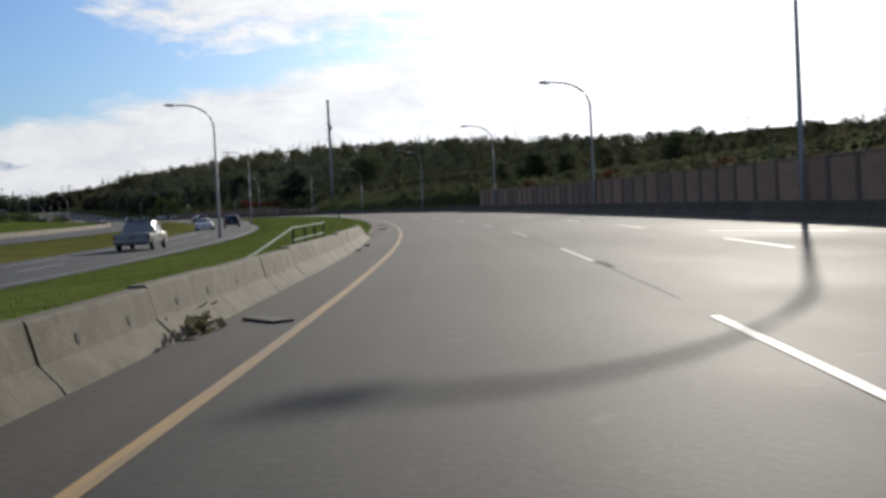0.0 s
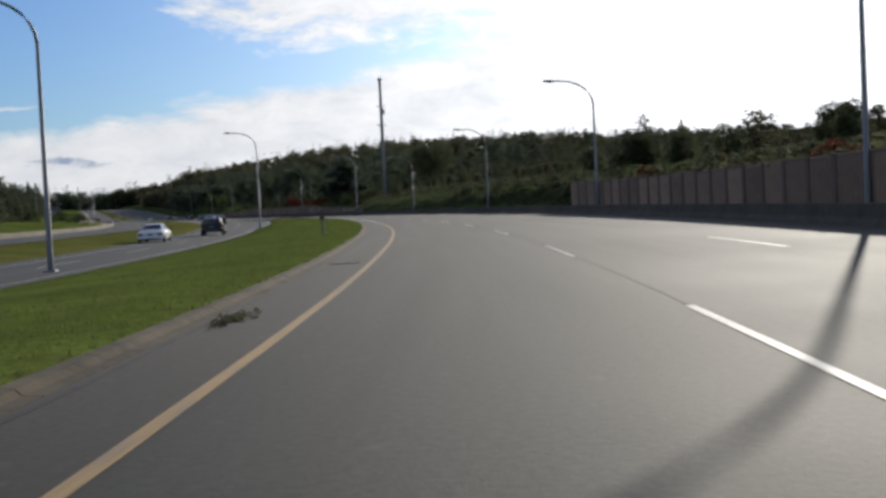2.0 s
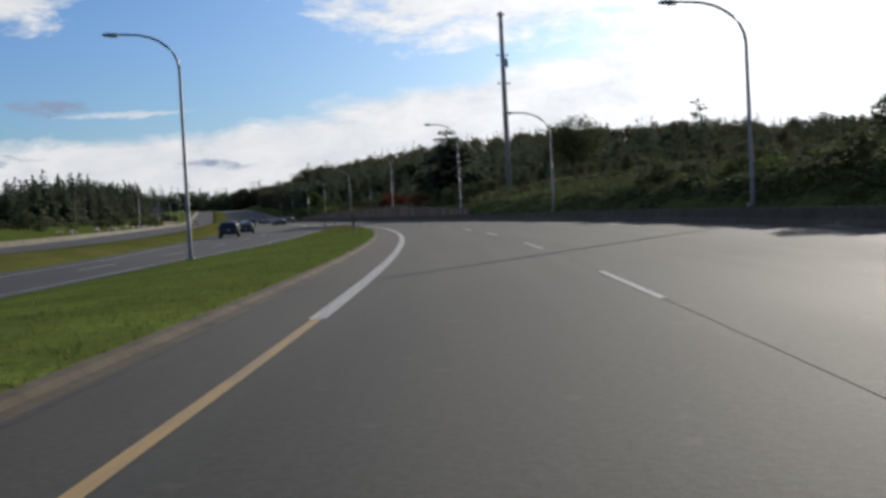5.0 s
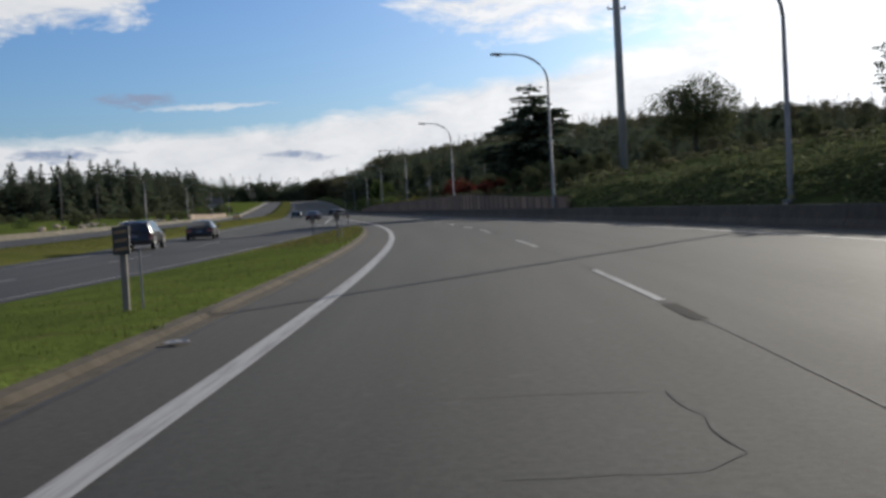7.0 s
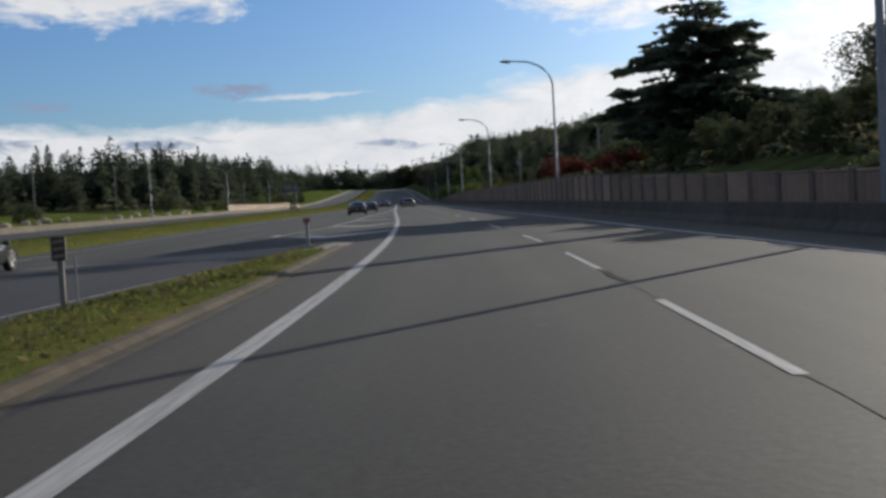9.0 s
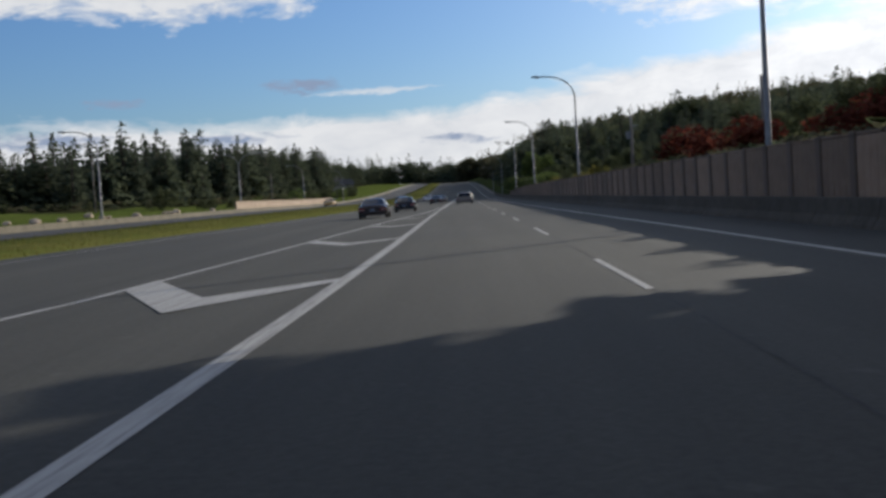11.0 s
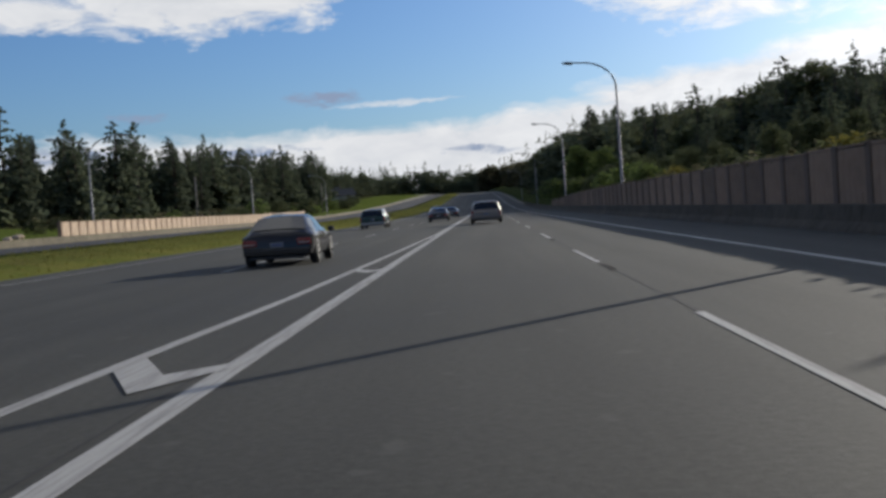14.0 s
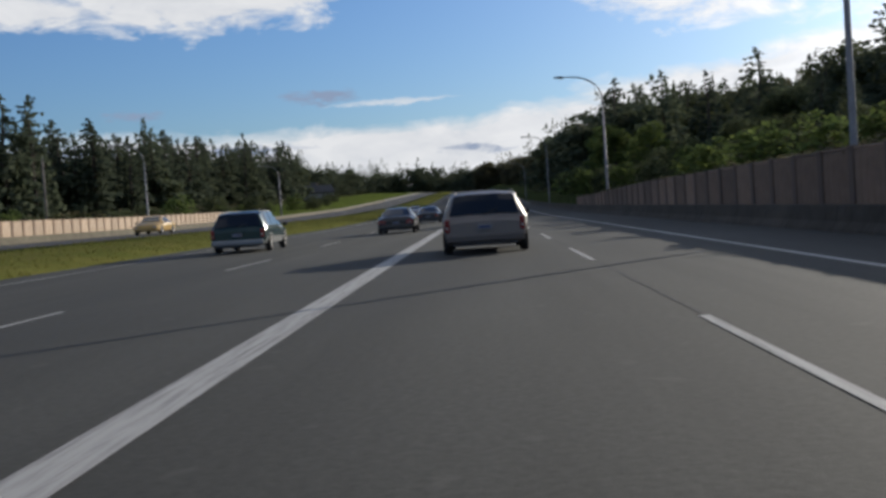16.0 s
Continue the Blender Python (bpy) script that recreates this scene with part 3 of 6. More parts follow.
def chevron(s0):
    """A V of white paint in the gore, its point towards the traffic."""
    bm = bmesh.new()
    uv = bm.loops.layers.uv.new("lane")
    dl, dr = line_l(s0 + 3), edge_l(s0)
    mid = dl + (dr - dl) * 0.52
    wide, thin = max(0.9, (mid - dl) * 1.15), max(0.35, (dr - mid) * 0.45)
    runl, runr = (mid - dl) * 2.6, (dr - mid) * 2.3
    for quad in (((s0, mid), (s0 + runl, dl), (s0 + runl + wide, dl), (s0 + wide, mid)), ((s0, mid), (s0 + wide, mid), (s0 + runr + thin, dr), (s0 + runr, dr))):
        f = bm.faces.new([bm.verts.new(spot(s, d, land(s, d) + 0.010)) for s, d in quad])
        for lp, q in zip(f.loops, quad):
            lp[uv].uv = q
    bmesh.ops.recalc_face_normals(bm, faces=bm.faces)
    for f in bm.faces:
        if f.normal.z < 0:
            f.normal_flip()
    return tagged(part("chevron_marking", bm, M_WHITE), "worn white painted chevron in the gore", "road marking", "gore chevrons", "structure")


for s0 in (247.3, 262.8, 279.5, 296.3, 312.4, 327.0, 341.0):
    chevron(s0)

# diagonal hatching on the far right at the ramp's start
for s0, d0, s1, d1 in ((26.6, 8.55, 31.0, 6.5), (56.0, 8.75, 60.1, 6.7)):
    bm = bmesh.new()
    uv = bm.loops.layers.uv.new("lane")
    w = Vector((s1 - s0, d1 - d0)).normalized()
    side = Vector((-w.y, w.x)) * 0.07
    quad = [(s0 - side.x, d0 - side.y), (s1 - side.x, d1 - side.y), (s1 + side.x, d1 + side.y), (s0 + side.x, d0 + side.y)]
    f = bm.faces.new([bm.verts.new(spot(s, d, 0.010)) for s, d in quad])
    for lp, q in zip(f.loops, quad):
        lp[uv].uv = q
    f.normal_update()
    if f.normal.z < 0:
        f.normal_flip()
    tagged(part("hatch_marking", bm, M_WHITE), "worn white hatching stripe on the asphalt", "road marking", "hatching", "structure")

# sealed joints: the long one under the lane dashes, and some short repairs
for s0, s1, d, half in ((12, 150, lambda s: lane_d(s) + 0.02, 0.006), (150, 290, lambda s: lane_d(s) + 0.02, 0.013), (290, 420, lambda s: lane_d(s) + 0.02, 0.018), (420, 470, lambda s: lane_d(s) + 0.02, 0.012), (262, 372, lambda s: -2.15, 0.012), (44, 238, lambda s: kerb_d(s) + 0.09, 0.032)):
    ob = strip("sealed_joint", s0, s1, [lambda s: d(s) - half, lambda s: d(s) + half], M_TAR, 0.9, lift=0.004, wiggle=0.025)
    tagged(ob, "dark sealed joint in the asphalt", "road joint", kind="structure")
for s0, s1, d, half in ((17.7, 19.4, 2.08, 0.045), (45.2, 47.2, 2.08, 0.045), (94.8, 97.4, 2.12, 0.06), (173.4, 175.0, 1.88, 0.07), (222.5, 224.3, 1.74, 0.05), (204.5, 206.0, 1.84, 0.045), (306.4, 308.2, 1.86, 0.045), (336.9, 338.6, 1.85, 0.055), (351.9, 353.6, 1.83, 0.05)):
    ob = strip("sealed_crack", s0, s1, [lambda s: d - half, lambda s: d + half], M_PATCH_TAR, 0.25, lift=0.006, wiggle=0.05)
    tagged(ob, "short dark tar repair on the lane joint", "road repair", kind="structure")


def crack(points, half=0.022):
    bm = bmesh.new()
    uv = bm.loops.layers.uv.new("lane")
    pts = []
    for (s0, d0), (s1, d1) in zip(points, points[1:]):
        n = max(3, int(math.hypot(s1 - s0, d1 - d0) / 0.25))
        for i in range(n):
            k = i / n
            j = min(0.09, 0.12 * math.hypot(s1 - s0, d1 - d0)) * noise.noise((s0 * 3.1 + k * 17, d0 * 3, k * 29.0))
            pts.append((s0 + (s1 - s0) * k + j, d0 + (d1 - d0) * k + j))
    left = right = None
    for (s, d), (s2, d2) in zip(pts, pts[1:]):
        w = Vector((s2 - s, d2 - d)).normalized()
        h = half * (0.6 + 0.8 * abs(noise.noise((s, d, 1.0))))
        a, b = bm.verts.new(spot(s - w.y * h, d + w.x * h, 0.004)), bm.verts.new(spot(s + w.y * h, d - w.x * h, 0.004))
        if left is not None:
            f = bm.faces.new((left, right, b, a))
            f.normal_update()
            if f.normal.z < 0:
                f.normal_flip()
        left, right = a, b
    return tagged(part("asphalt_crack", bm, M_TAR), "thin branching crack in the grey asphalt", "crack", kind="structure")


crack([(169.95, -0.5), (169.95, 0.3), (169.9, 1.0), (168.25, 1.05), (167.98, 0.86), (167.95, 0.28), (167.94, -0.54)], 0.007)
crack([(36.8, 0.90), (36.62, 0.97), (36.5, 0.91), (36.3, 0.98), (36.05, 0.95)], 0.008)
crack([(36.5, 0.91), (36.35, 0.84), (36.1, 0.82), (35.9, 0.86)], 0.006)
crack([(140, -2.4), (143, -1.2), (142, 0.4), (146, 1.8)], 0.01)

# ---- kerb and barriers ----


def sweep(bm, profile, s0, s1, d_of, z_of, step=1.5, caps=True):
    """Carries a profile of (across, up) along the lanes."""
    n = max(1, int(math.ceil((s1 - s0) / step)))
    rows = []
    for i in range(n + 1):
        s = s0 + (s1 - s0) * i / n
        rows.append([bm.verts.new(spot(s, d_of(s) + a, z_of(s) + u)) for a, u in profile])
    for r0, r1 in zip(rows, rows[1:]):
        for k in range(len(profile) - 1):
            bm.faces.new((r0[k], r1[k], r1[k + 1], r0[k + 1]))
    if caps:
        bm.faces.new(rows[0]), bm.faces.new(rows[-1][::-1])
    bmesh.ops.recalc_face_normals(bm, faces=bm.faces)
    return bm


def build_kerb():
    top = thing("kerb", "low sandy concrete kerb with a gutter beside the grass", "kerb", kind="structure")
    prof = [(0.0, -0.05), (0.0, 0.006), (-0.13, 0.01), (-0.18, 0.055), (-0.33, 0.07), (-0.40, 0.055), (-0.40, -0.05)]
    s = 44.0
    while s < 238:
        e = min(s + 6.0, 238.5)
        part("kerb_section", sweep(bmesh.new(), prof, s, e - 0.02, kerb_d, climb), M_KERB, top)
        s = e
    # the last piece sinks into the pavement
    bm = bmesh.new()
    rows = []
    for i in range(5):
        k = i / 4
        rows.append([bm.verts.new(spot(238.5 + 2.2 * k, kerb_d(238) + a - 0.25 * k * k, u * (1 - 0.9 * k) if u > 0 else u)) for a, u in prof])
    for r0, r1 in zip(rows, rows[1:]):
        for j in range(len(prof) - 1):
            bm.faces.new((r0[j], r1[j], r1[j + 1], r0[j + 1]))
    bm.faces.new(rows[-1])
    bmesh.ops.recalc_face_normals(bm, faces=bm.faces)
    part("kerb_end", bm, M_KERB, top)


M_KERB = material("sandy_concrete_kerb", (0.105, 0.086, 0.062), 0.95, spec=0.08, grain=[((0.042, 0.037, 0.027), 0.9, 0.9), ((0.125, 0.105, 0.078), 5.0, 0.6)], bump=0.4, bump_scale=18, spread=0.07)
build_kerb()


def disc(bm, centre, across, up, r, sides=10, jag=0.0):
    vs = [bm.verts.new(centre + (across * math.cos(2 * math.pi * k / sides) + up * math.sin(2 * math.pi * k / sides)) * r * (1 + jag * noise.noise((k * 1.7, centre.x, centre.y)))) for k in range(sides)]
    return bm.faces.new(vs)


def build_left_barrier():
    top = thing("concrete_barrier", "stained concrete road barrier of sloped sections with lifting holes", "barrier", kind="structure")
    H = 0.50
    prof = [(0.0, 0.0), (-0.04, 0.07), (-0.17, 0.21), (-0.24, H - 0.02), (-0.26, H), (-0.40, H), (-0.42, H - 0.02), (-0.48, 0.21), (-0.62, 0.07), (-0.66, 0.0)]
    base = curve((0, -2.61), (28, -2.62), (38, -2.72), (43, -2.74))
    zero = lambda s: 0.0
    joints = [30.55 - 2.9 * i for i in range(16, -1, -1)] + [33.05, 36.45, 38.4]
    for i, (s, e) in enumerate(zip(joints, joints[1:])):
        slip = 0.03 * math.sin(i * 2.3)
        sec = part("barrier_section", sweep(bmesh.new(), prof, s + 0.009, e - 0.009, lambda q: base(q) + 0.4 * slip * (q - s - 1.4), lambda q: -0.012 * (i % 3)), M_CONCRETE, top)
        for k in ((e - s) * 0.28, (e - s) * 0.72):
            # a flat dark disc on the face paints the shade inside the hole
            bm = bmesh.new()
            c, nx = spot(s + k, base(s + k) + 0.4 * slip * (k - 1.4) - 0.193, 0.30 - 0.012 * (i % 3)), spot(s + k, base(s), 0) - spot(s + k, base(s) - 1, 0)
            up = Vector((0, 0, 1)) - nx * 0.26
            f = disc(bm, c + nx * 0.006, (spot(s + k + 1, 0) - spot(s + k, 0)).normalized(), up.normalized(), 0.042, 10, 0.35)
            f.normal_update()
            if f.normal.dot(nx) < 0:
                f.normal_flip()
            part("lifting_hole", bm, M_HOLE, sec)
    s = 38.4
    # tapered end piece
    bm = bmesh.new()
    rows = []
    for i in range(9):
        k = i / 8
        h = 0.98 - 0.42 * k / 0.66 if k < 0.66 else 0.56 - 0.5 * (k - 0.66) / 0.34
        rows.append([bm.verts.new(spot(s + 0.02 + 4.3 * k, base(s + 4.3 * k) + a * (1 - 0.2 * k * k), u * h)) for a, u in prof])
    for r0, r1 in zip(rows, rows[1:]):
        for k in range(len(prof) - 1):
            bm.faces.new((r0[k], r1[k], r1[k + 1], r0[k + 1]))
    bm.faces.new(rows[0]), bm.faces.new(rows[-1][::-1])
    bmesh.ops.recalc_face_normals(bm, faces=bm.faces)
    end = part("barrier_end", bm, M_CONCRETE, top, "sloping end piece of the barrier")
    for k in (1.0, 2.4):
        # no recess here either: the hole's shade is a dark disc
        bm = bmesh.new()
        part_way = k / 4.3
        h = 0.98 - 0.42 * part_way / 0.66
        face = (0.17 + 0.26 * (0.24 / h - 0.21)) * (1 - 0.2 * part_way ** 2)
        c, nx = spot(s + k, base(s + k) - face, 0.24), spot(s + k, 0, 0) - spot(s + k, -1, 0)
        f = disc(bm, c + nx * 0.008, (spot(s + k + 1, 0) - spot(s + k, 0)).normalized(), (Vector((0, 0, 1)) - nx * 0.3).normalized(), 0.045, 10, 0.35)
        f.normal_update()
        if f.normal.dot(nx) < 0:
            f.normal_flip()
        part("lifting_hole", bm, M_HOLE, end)


build_left_barrier()


def build_right_barrier():
    top = thing("concrete_barrier", "low stained concrete barrier below the wall, coloured darker for shade", "barrier", kind="structure")
    prof = [(0.0, 0.0), (0.03, 0.07), (0.14, 0.22), (0.20, 0.56), (0.22, 0.58), (0.36, 0.58), (0.38, 0.56), (0.52, 0.0)]
    s = -40.0
    while s < 560:
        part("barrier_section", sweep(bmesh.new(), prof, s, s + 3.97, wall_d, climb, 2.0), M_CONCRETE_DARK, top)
        s += 4.0


build_right_barrier()

# ---- walls ----


def panel_wall(name, label, s0, s1, pitch, d_of, top_of, foot_of, mat, post_mat, face=-1):
    """Panels between posts. face -1: the posts stand proud towards the lanes on its left."""
    top = thing(name, label, "wall", kind="structure")
    n = int((s1 - s0) / pitch)
    for i in range(n):
        a, b = s0 + i * pitch, s0 + (i + 1) * pitch
        m = (a + b) / 2
        z0, z1 = foot_of(m), top_of(m) + 0.035 * noise.noise((i * 3.7, 1.0, 0.0))
        bm = bmesh.new()
        post = 0.17
        p, q = spot(a + post, d_of(a)), spot(b - post, d_of(b))
        run = (q - p).normalized()
        out = Vector((run.y, -run.x, 0)) * -face * -1
        L = (q - p).length
        at = Matrix.Translation((p.x, p.y, 0)) @ Matrix(((run.x, -run.y, 0, 0), (run.y, run.x, 0, 0), (0, 0, 1, 0), (0, 0, 0, 1)))
        box(bm, 0, L, -0.06, 0.06, z0 - 0.3, z1 - 0.07, 0.01)
        box(bm, -0.02, L + 0.02, -0.085, 0.085, z1 - 0.066, z1, 0.012)
        panel = part("panel", bm, mat, top, at=at)
        # shallow boards on the face
        bm = bmesh.new()
        k = 5
        for j in range(k):
            x0 = L * j / k + 0.012
            side = 1 if face < 0 else -1
            y0, y1 = (0.062, 0.085) if side > 0 else (-0.085, -0.062)
            box(bm, x0, L * (j + 1) / k - 0.012, y0, y1, z0 - 0.2, z1 - 0.09)
        part("board_face", bm, mat, panel)
        bm = bmesh.new()
        h = z1 + 0.02
        box(bm, -post, post, -0.13, 0.13, z0 - 0.3, h, 0.015)
        c = spot(a, d_of(a))
        part("post", bm, post_mat, top, at=pose(c.x, c.y, 0, 0, 0, math.degrees(math.atan2(run.y, run.x))))
    return top


wall_top_1 = curve((-40, 1.95), (60, 2.0), (100, 1.98), (117, 2.12), (130, 2.2))
panel_wall("wall_east", "tall brown noise wall of ribbed panels between dark posts", -30, 129, 2.5, lambda s: wall_d(s) + 1.0, wall_top_1, lambda s: 0.3, M_PANEL, M_POST)
wall_top_2 = curve((226, 1.15), (240, 1.3), (255, 1.55), (272, 1.9), (300, 1.95), (335, 1.9), (395, 1.85), (425, 1.75), (450, 1.45), (475, 1.15))
panel_wall("wall_north", "brown noise wall of ribbed panels between dark posts", 228, 473, 2.5, lambda s: wall_d(s) + 0.95, lambda s: wall_top_2(s) + climb(s), lambda s: 0.3 + climb(s), M_PANEL, M_POST)
panel_wall("wall_west", "sunlit tan noise wall of short panels beyond the oncoming lanes", 398, 505, 1.75, lambda s: on_l(s) - 1.4, lambda s: 1.95 + climb(s), lambda s: 0.75 + climb(s), M_TAN, M_TAN_POST, face=1)


def build_far_barrier():
    top = thing("concrete_barrier", "pale concrete barrier beyond the oncoming lanes", "barrier", kind="structure")
    prof = [(0.0, 0.0), (-0.06, 0.1), (-0.16, 0.45), (-0.36, 0.45), (-0.5, 0.0)]
    s = 40.0
    while s < 700:
        part("barrier_section", sweep(bmesh.new(), prof, s, s + 7.95, lambda q: on_l(q) - 0.2, lambda q: climb(q) + on_z(q), 4.0), M_CONCRETE, top)
        s += 8.0


build_far_barrier()

# ---- poles and signs ----


def street_lamp(s, d, double=False, height=7.3):
    lamp = thing("street_lamp", "tall galvanised street lamp with a curved arm and cobra head" if not double else "tall galvanised street lamp with two curved arms", "street lamp", stand(s, d), "street lamps")
    bm = bmesh.new()
    tube(bm, [(0, 0, -0.4), (0, 0, 0.4), (0, 0, height - land(s, d))], [0.11, 0.10, 0.06], 10)
    part("pole", bm, M_GALV, lamp, smooth=True)
    bm = bmesh.new()
    box(bm, -0.2, 0.2, -0.2, 0.2, -0.1, 0.06, 0.02)
    part("base_plate", bm, M_GALV, lamp)
    h = height - land(s, d)
    for side in (-1, 1) if double else (-1,):
        bm = bmesh.new()
        pts = [(side * 2.1 * (1 - math.cos(k * math.pi / 2 / 7)), 0, h + 1.6 * math.sin(k * math.pi / 2 / 7)) for k in range(8)] + [(side * 2.6, 0, h + 1.63)]
        tube(bm, pts, [0.06 - 0.002 * i for i in range(len(pts))], 8)
        arm = part("arm", bm, M_GALV, lamp, smooth=True)
        bm = bmesh.new()
        rows = []
        for k, w, t in ((0, 0.05, 0.05), (0.15, 0.10, 0.08), (0.45, 0.16, 0.10), (0.62, 0.12, 0.06), (0.68, 0.05, 0.03)):
            x = side * (2.55 + k)
            rows.append([bm.verts.new((x, y * w, h + 1.63 + z * t)) for y, z in ((-1, -0.4), (-0.7, 0.8), (0.7, 0.8), (1, -0.4), (0.6, -0.7), (-0.6, -0.7))])
        for r0, r1 in zip(rows, rows[1:]):
            for k in range(6):
                bm.faces.new((r0[k], r0[(k + 1) % 6], r1[(k + 1) % 6], r1[k]))
        bm.faces.new(rows[0]), bm.faces.new(rows[-1])
        bmesh.ops.recalc_face_normals(bm, faces=bm.faces)
        head = part("lamp_head", bm, M_GALV, arm, smooth=True)
        bm = bmesh.new()
        box(bm, side * 2.75 - 0.14, side * 2.75 + 0.2, -0.09, 0.09, h + 1.52, h + 1.56, 0.015)
        part("lens", bm, M_LENS, arm)
    return lamp


for s, d in ((39.4, 11.72), (74.6, 11.25), (118.8, 12.2), (160, 11.5), (197.3, 9.75), (231, 7.95), (283, 8.2), (341, 8.75), (393, 8.45), (448, 8.6), (520, 8.6), (600, 8.6)):
    street_lamp(s, d, height=7.2 + (0.6 if s in (231, 393, 448, 520) else -0.55 if s == 74.6 else -0.45 if s == 160 else -0.2 if s == 118.8 else -1.3 if s == 197.3 else 0.8 if s == 341 else 0.5 if s == 283 else 0.0))
for s, d in ((82, -12.9), (168, -11.0)):
    street_lamp(s, d, height=6.9 if s < 100 else 7.8)
for s, d in ((409, -29.8), (470, -29.5), (350, -30.5), (540, -29.5)):
    street_lamp(s, d, double=s == 409, height=6.7 + climb(s))


def utility_pole(s, d, tall, arms=True, transformer=False):
    pole = thing("utility_pole", "tall weathered grey utility pole with short cross arms" if arms else "slim weathered wooden pole", "utility pole", stand(s, d))
    bm = bmesh.new()
    r = 0.36 if tall > 12 else 0.12
    wood = M_MAST if tall > 12 else M_POLE_WOOD
    tube(bm, [(0, 0, -0.5), (0, 0, tall * 0.5), (0, 0, tall)], [r, r * 0.85, r * 0.68], 12)
    part("shaft", bm, wood, pole, smooth=True)
    if arms:
        for z in (tall - 0.4, tall - 5.2, tall - 8.6):
            bm = bmesh.new()
            w = 0.45 if z > tall - 3 else 0.75
            box(bm, -w, w, -0.06, 0.06, z - 0.06, z + 0.06, 0.01)
            arm = part("cross_arm", bm, M_POLE_WOOD, pole)
            for x in (-w + 0.08, w - 0.08):
                bm = bmesh.new()
                tube(bm, [(x, 0, z + 0.06), (x, 0, z + 0.12), (x, 0, z + 0.24)], [0.05, 0.07, 0.04], 8)
                part("insulator", bm, M_GALV, arm)
        bm = bmesh.new()
        tube(bm, [(0.42, 0, tall - 6.6), (0.42, 0, tall - 5.6)], 0.22, 10)
        part("transformer", bm, M_GALV, pole)
    elif transformer:
        bm = bmesh.new()
        tube(bm, [(-0.2, 0, tall - 1.35), (-0.2, 0, tall - 0.9)], 0.13, 10)
        part("transformer", bm, M_GALV, pole)
        bm = bmesh.new()
        box(bm, -0.05, 0.4, -0.03, 0.03, tall - 0.62, tall - 0.55, 0.008)
        part("bracket", bm, M_GALV, pole)
    return pole


utility_pole(256.9, 18.75, 21.6)
utility_pole(321, 10.0, 5.14 - land(321, 10.0), False, transformer=True)
for s, d, tall in ((340, -41, 6.5), (395, -45, 7.0), (330, -64, 8.0), (318, 17.0, 4.2), (455, -33, 5.5), (560, -33, 6.0)):
    utility_pole(s, d, tall, False)


def house(s, d, turn, wide, deep, tall):
    """A plain house with a low gable roof."""
    top = thing("house", "low pale house with a grey gable roof among far trees", "house", stand(s, d, turn=turn), "far houses")
    bm = bmesh.new()
    box(bm, -wide / 2, wide / 2, -deep / 2, deep / 2, -0.6, tall, 0.02)
    part("wall", bm, M_HOUSE, top)
    bm = bmesh.new()
    prof = [(-deep / 2 - 0.5, tall - 0.05), (0, tall + deep * 0.26), (deep / 2 + 0.5, tall - 0.05), (deep / 2 + 0.5, tall + 0.15), (0, tall + deep * 0.26 + 0.22), (-deep / 2 - 0.5, tall + 0.15)]
    rows = [[bm.verts.new((x, y, z)) for y, z in prof] for x in (-wide / 2 - 0.5, wide / 2 + 0.5)]
    for k in range(6):
        bm.faces.new((rows[0][k], rows[0][(k + 1) % 6], rows[1][(k + 1) % 6], rows[1][k]))
    bm.faces.new(rows[0][::-1]), bm.faces.new(rows[1])
    bmesh.ops.recalc_face_normals(bm, faces=bm.faces)
    part("roof", bm, M_ROOF, top)
    for k in range(3):
        x = -wide * 0.3 + wide * 0.3 * k
        bm = bmesh.new()
        box(bm, x - 0.75, x + 0.75, -deep / 2 - 0.05, -deep / 2 + 0.05, tall * 0.38, tall * 0.8, 0.02)
        frame_ob = part("window", bm, M_MAST, top)
        bm = bmesh.new()
        box(bm, x - 0.65, x + 0.65, -deep / 2 - 0.06, -deep / 2 - 0.052, tall * 0.41, tall * 0.77)
        part("pane", bm, M_LENS, frame_ob)


M_HOUSE = material("pale_house_siding", (0.36, 0.35, 0.33), 0.85, grain=[((0.28, 0.27, 0.26), 0.8, 0.5)])
M_ROOF = material("grey_roof_shingle", (0.095, 0.093, 0.09), 0.9, spec=0.1, grain=[((0.07, 0.07, 0.07), 1.5, 0.6)])
house(704, -49, 20, 13, 8, 2.3)
house(726, -55, -15, 12, 8, 2.8)


def marker_sign(s, d, face="bands"):
    sign = thing("marker_sign", "hazard marker board with dark and yellow bands on a grey post" if face == "bands" else "small faded brown marker on a thin grey post", "road sign", stand(s, d), "marker signs")
    bm = bmesh.new()
    box(bm, -0.038, 0.038, -0.035, 0.035, -0.3, 0.74, 0.008)
    part("post", bm, M_POLE_WOOD if face == "bands" else M_GALV, sign)
    bm = bmesh.new()
    if face == "bands":
        box(bm, -0.10, 0.10, -0.075, -0.037, 0.66, 0.99, 0.006)
        board = part("board", bm, M_BLACK, sign)
        for z in (0.70, 0.80, 0.90):
            bm = bmesh.new()
            vs = [bm.verts.new(p) for p in ((-0.075, -0.078, z), (0.075, -0.078, z + 0.015), (0.075, -0.078, z + 0.05), (-0.075, -0.078, z + 0.035))]
            bm.faces.new(vs)
            part("band", bm, M_SIGN_YELLOW, board)
        bm = bmesh.new()
        tube(bm, [(0.16, 0.12, -0.3), (0.16, 0.12, 0.72)], 0.014, 8)
        part("stake", bm, M_GALV, sign)
    else:
        box(bm, -0.09, 0.09, -0.055, -0.037, 0.64, 0.76, 0.006)
        part("board", bm, M_RED_PLASTIC, sign)
    return sign


marker_sign(92.8, -4.65)
marker_sign(177.2, -4.05)
marker_sign(208.9, -3.85)
marker_sign(224.9, -5.6)
marker_sign(238.8, -3.75, "red")


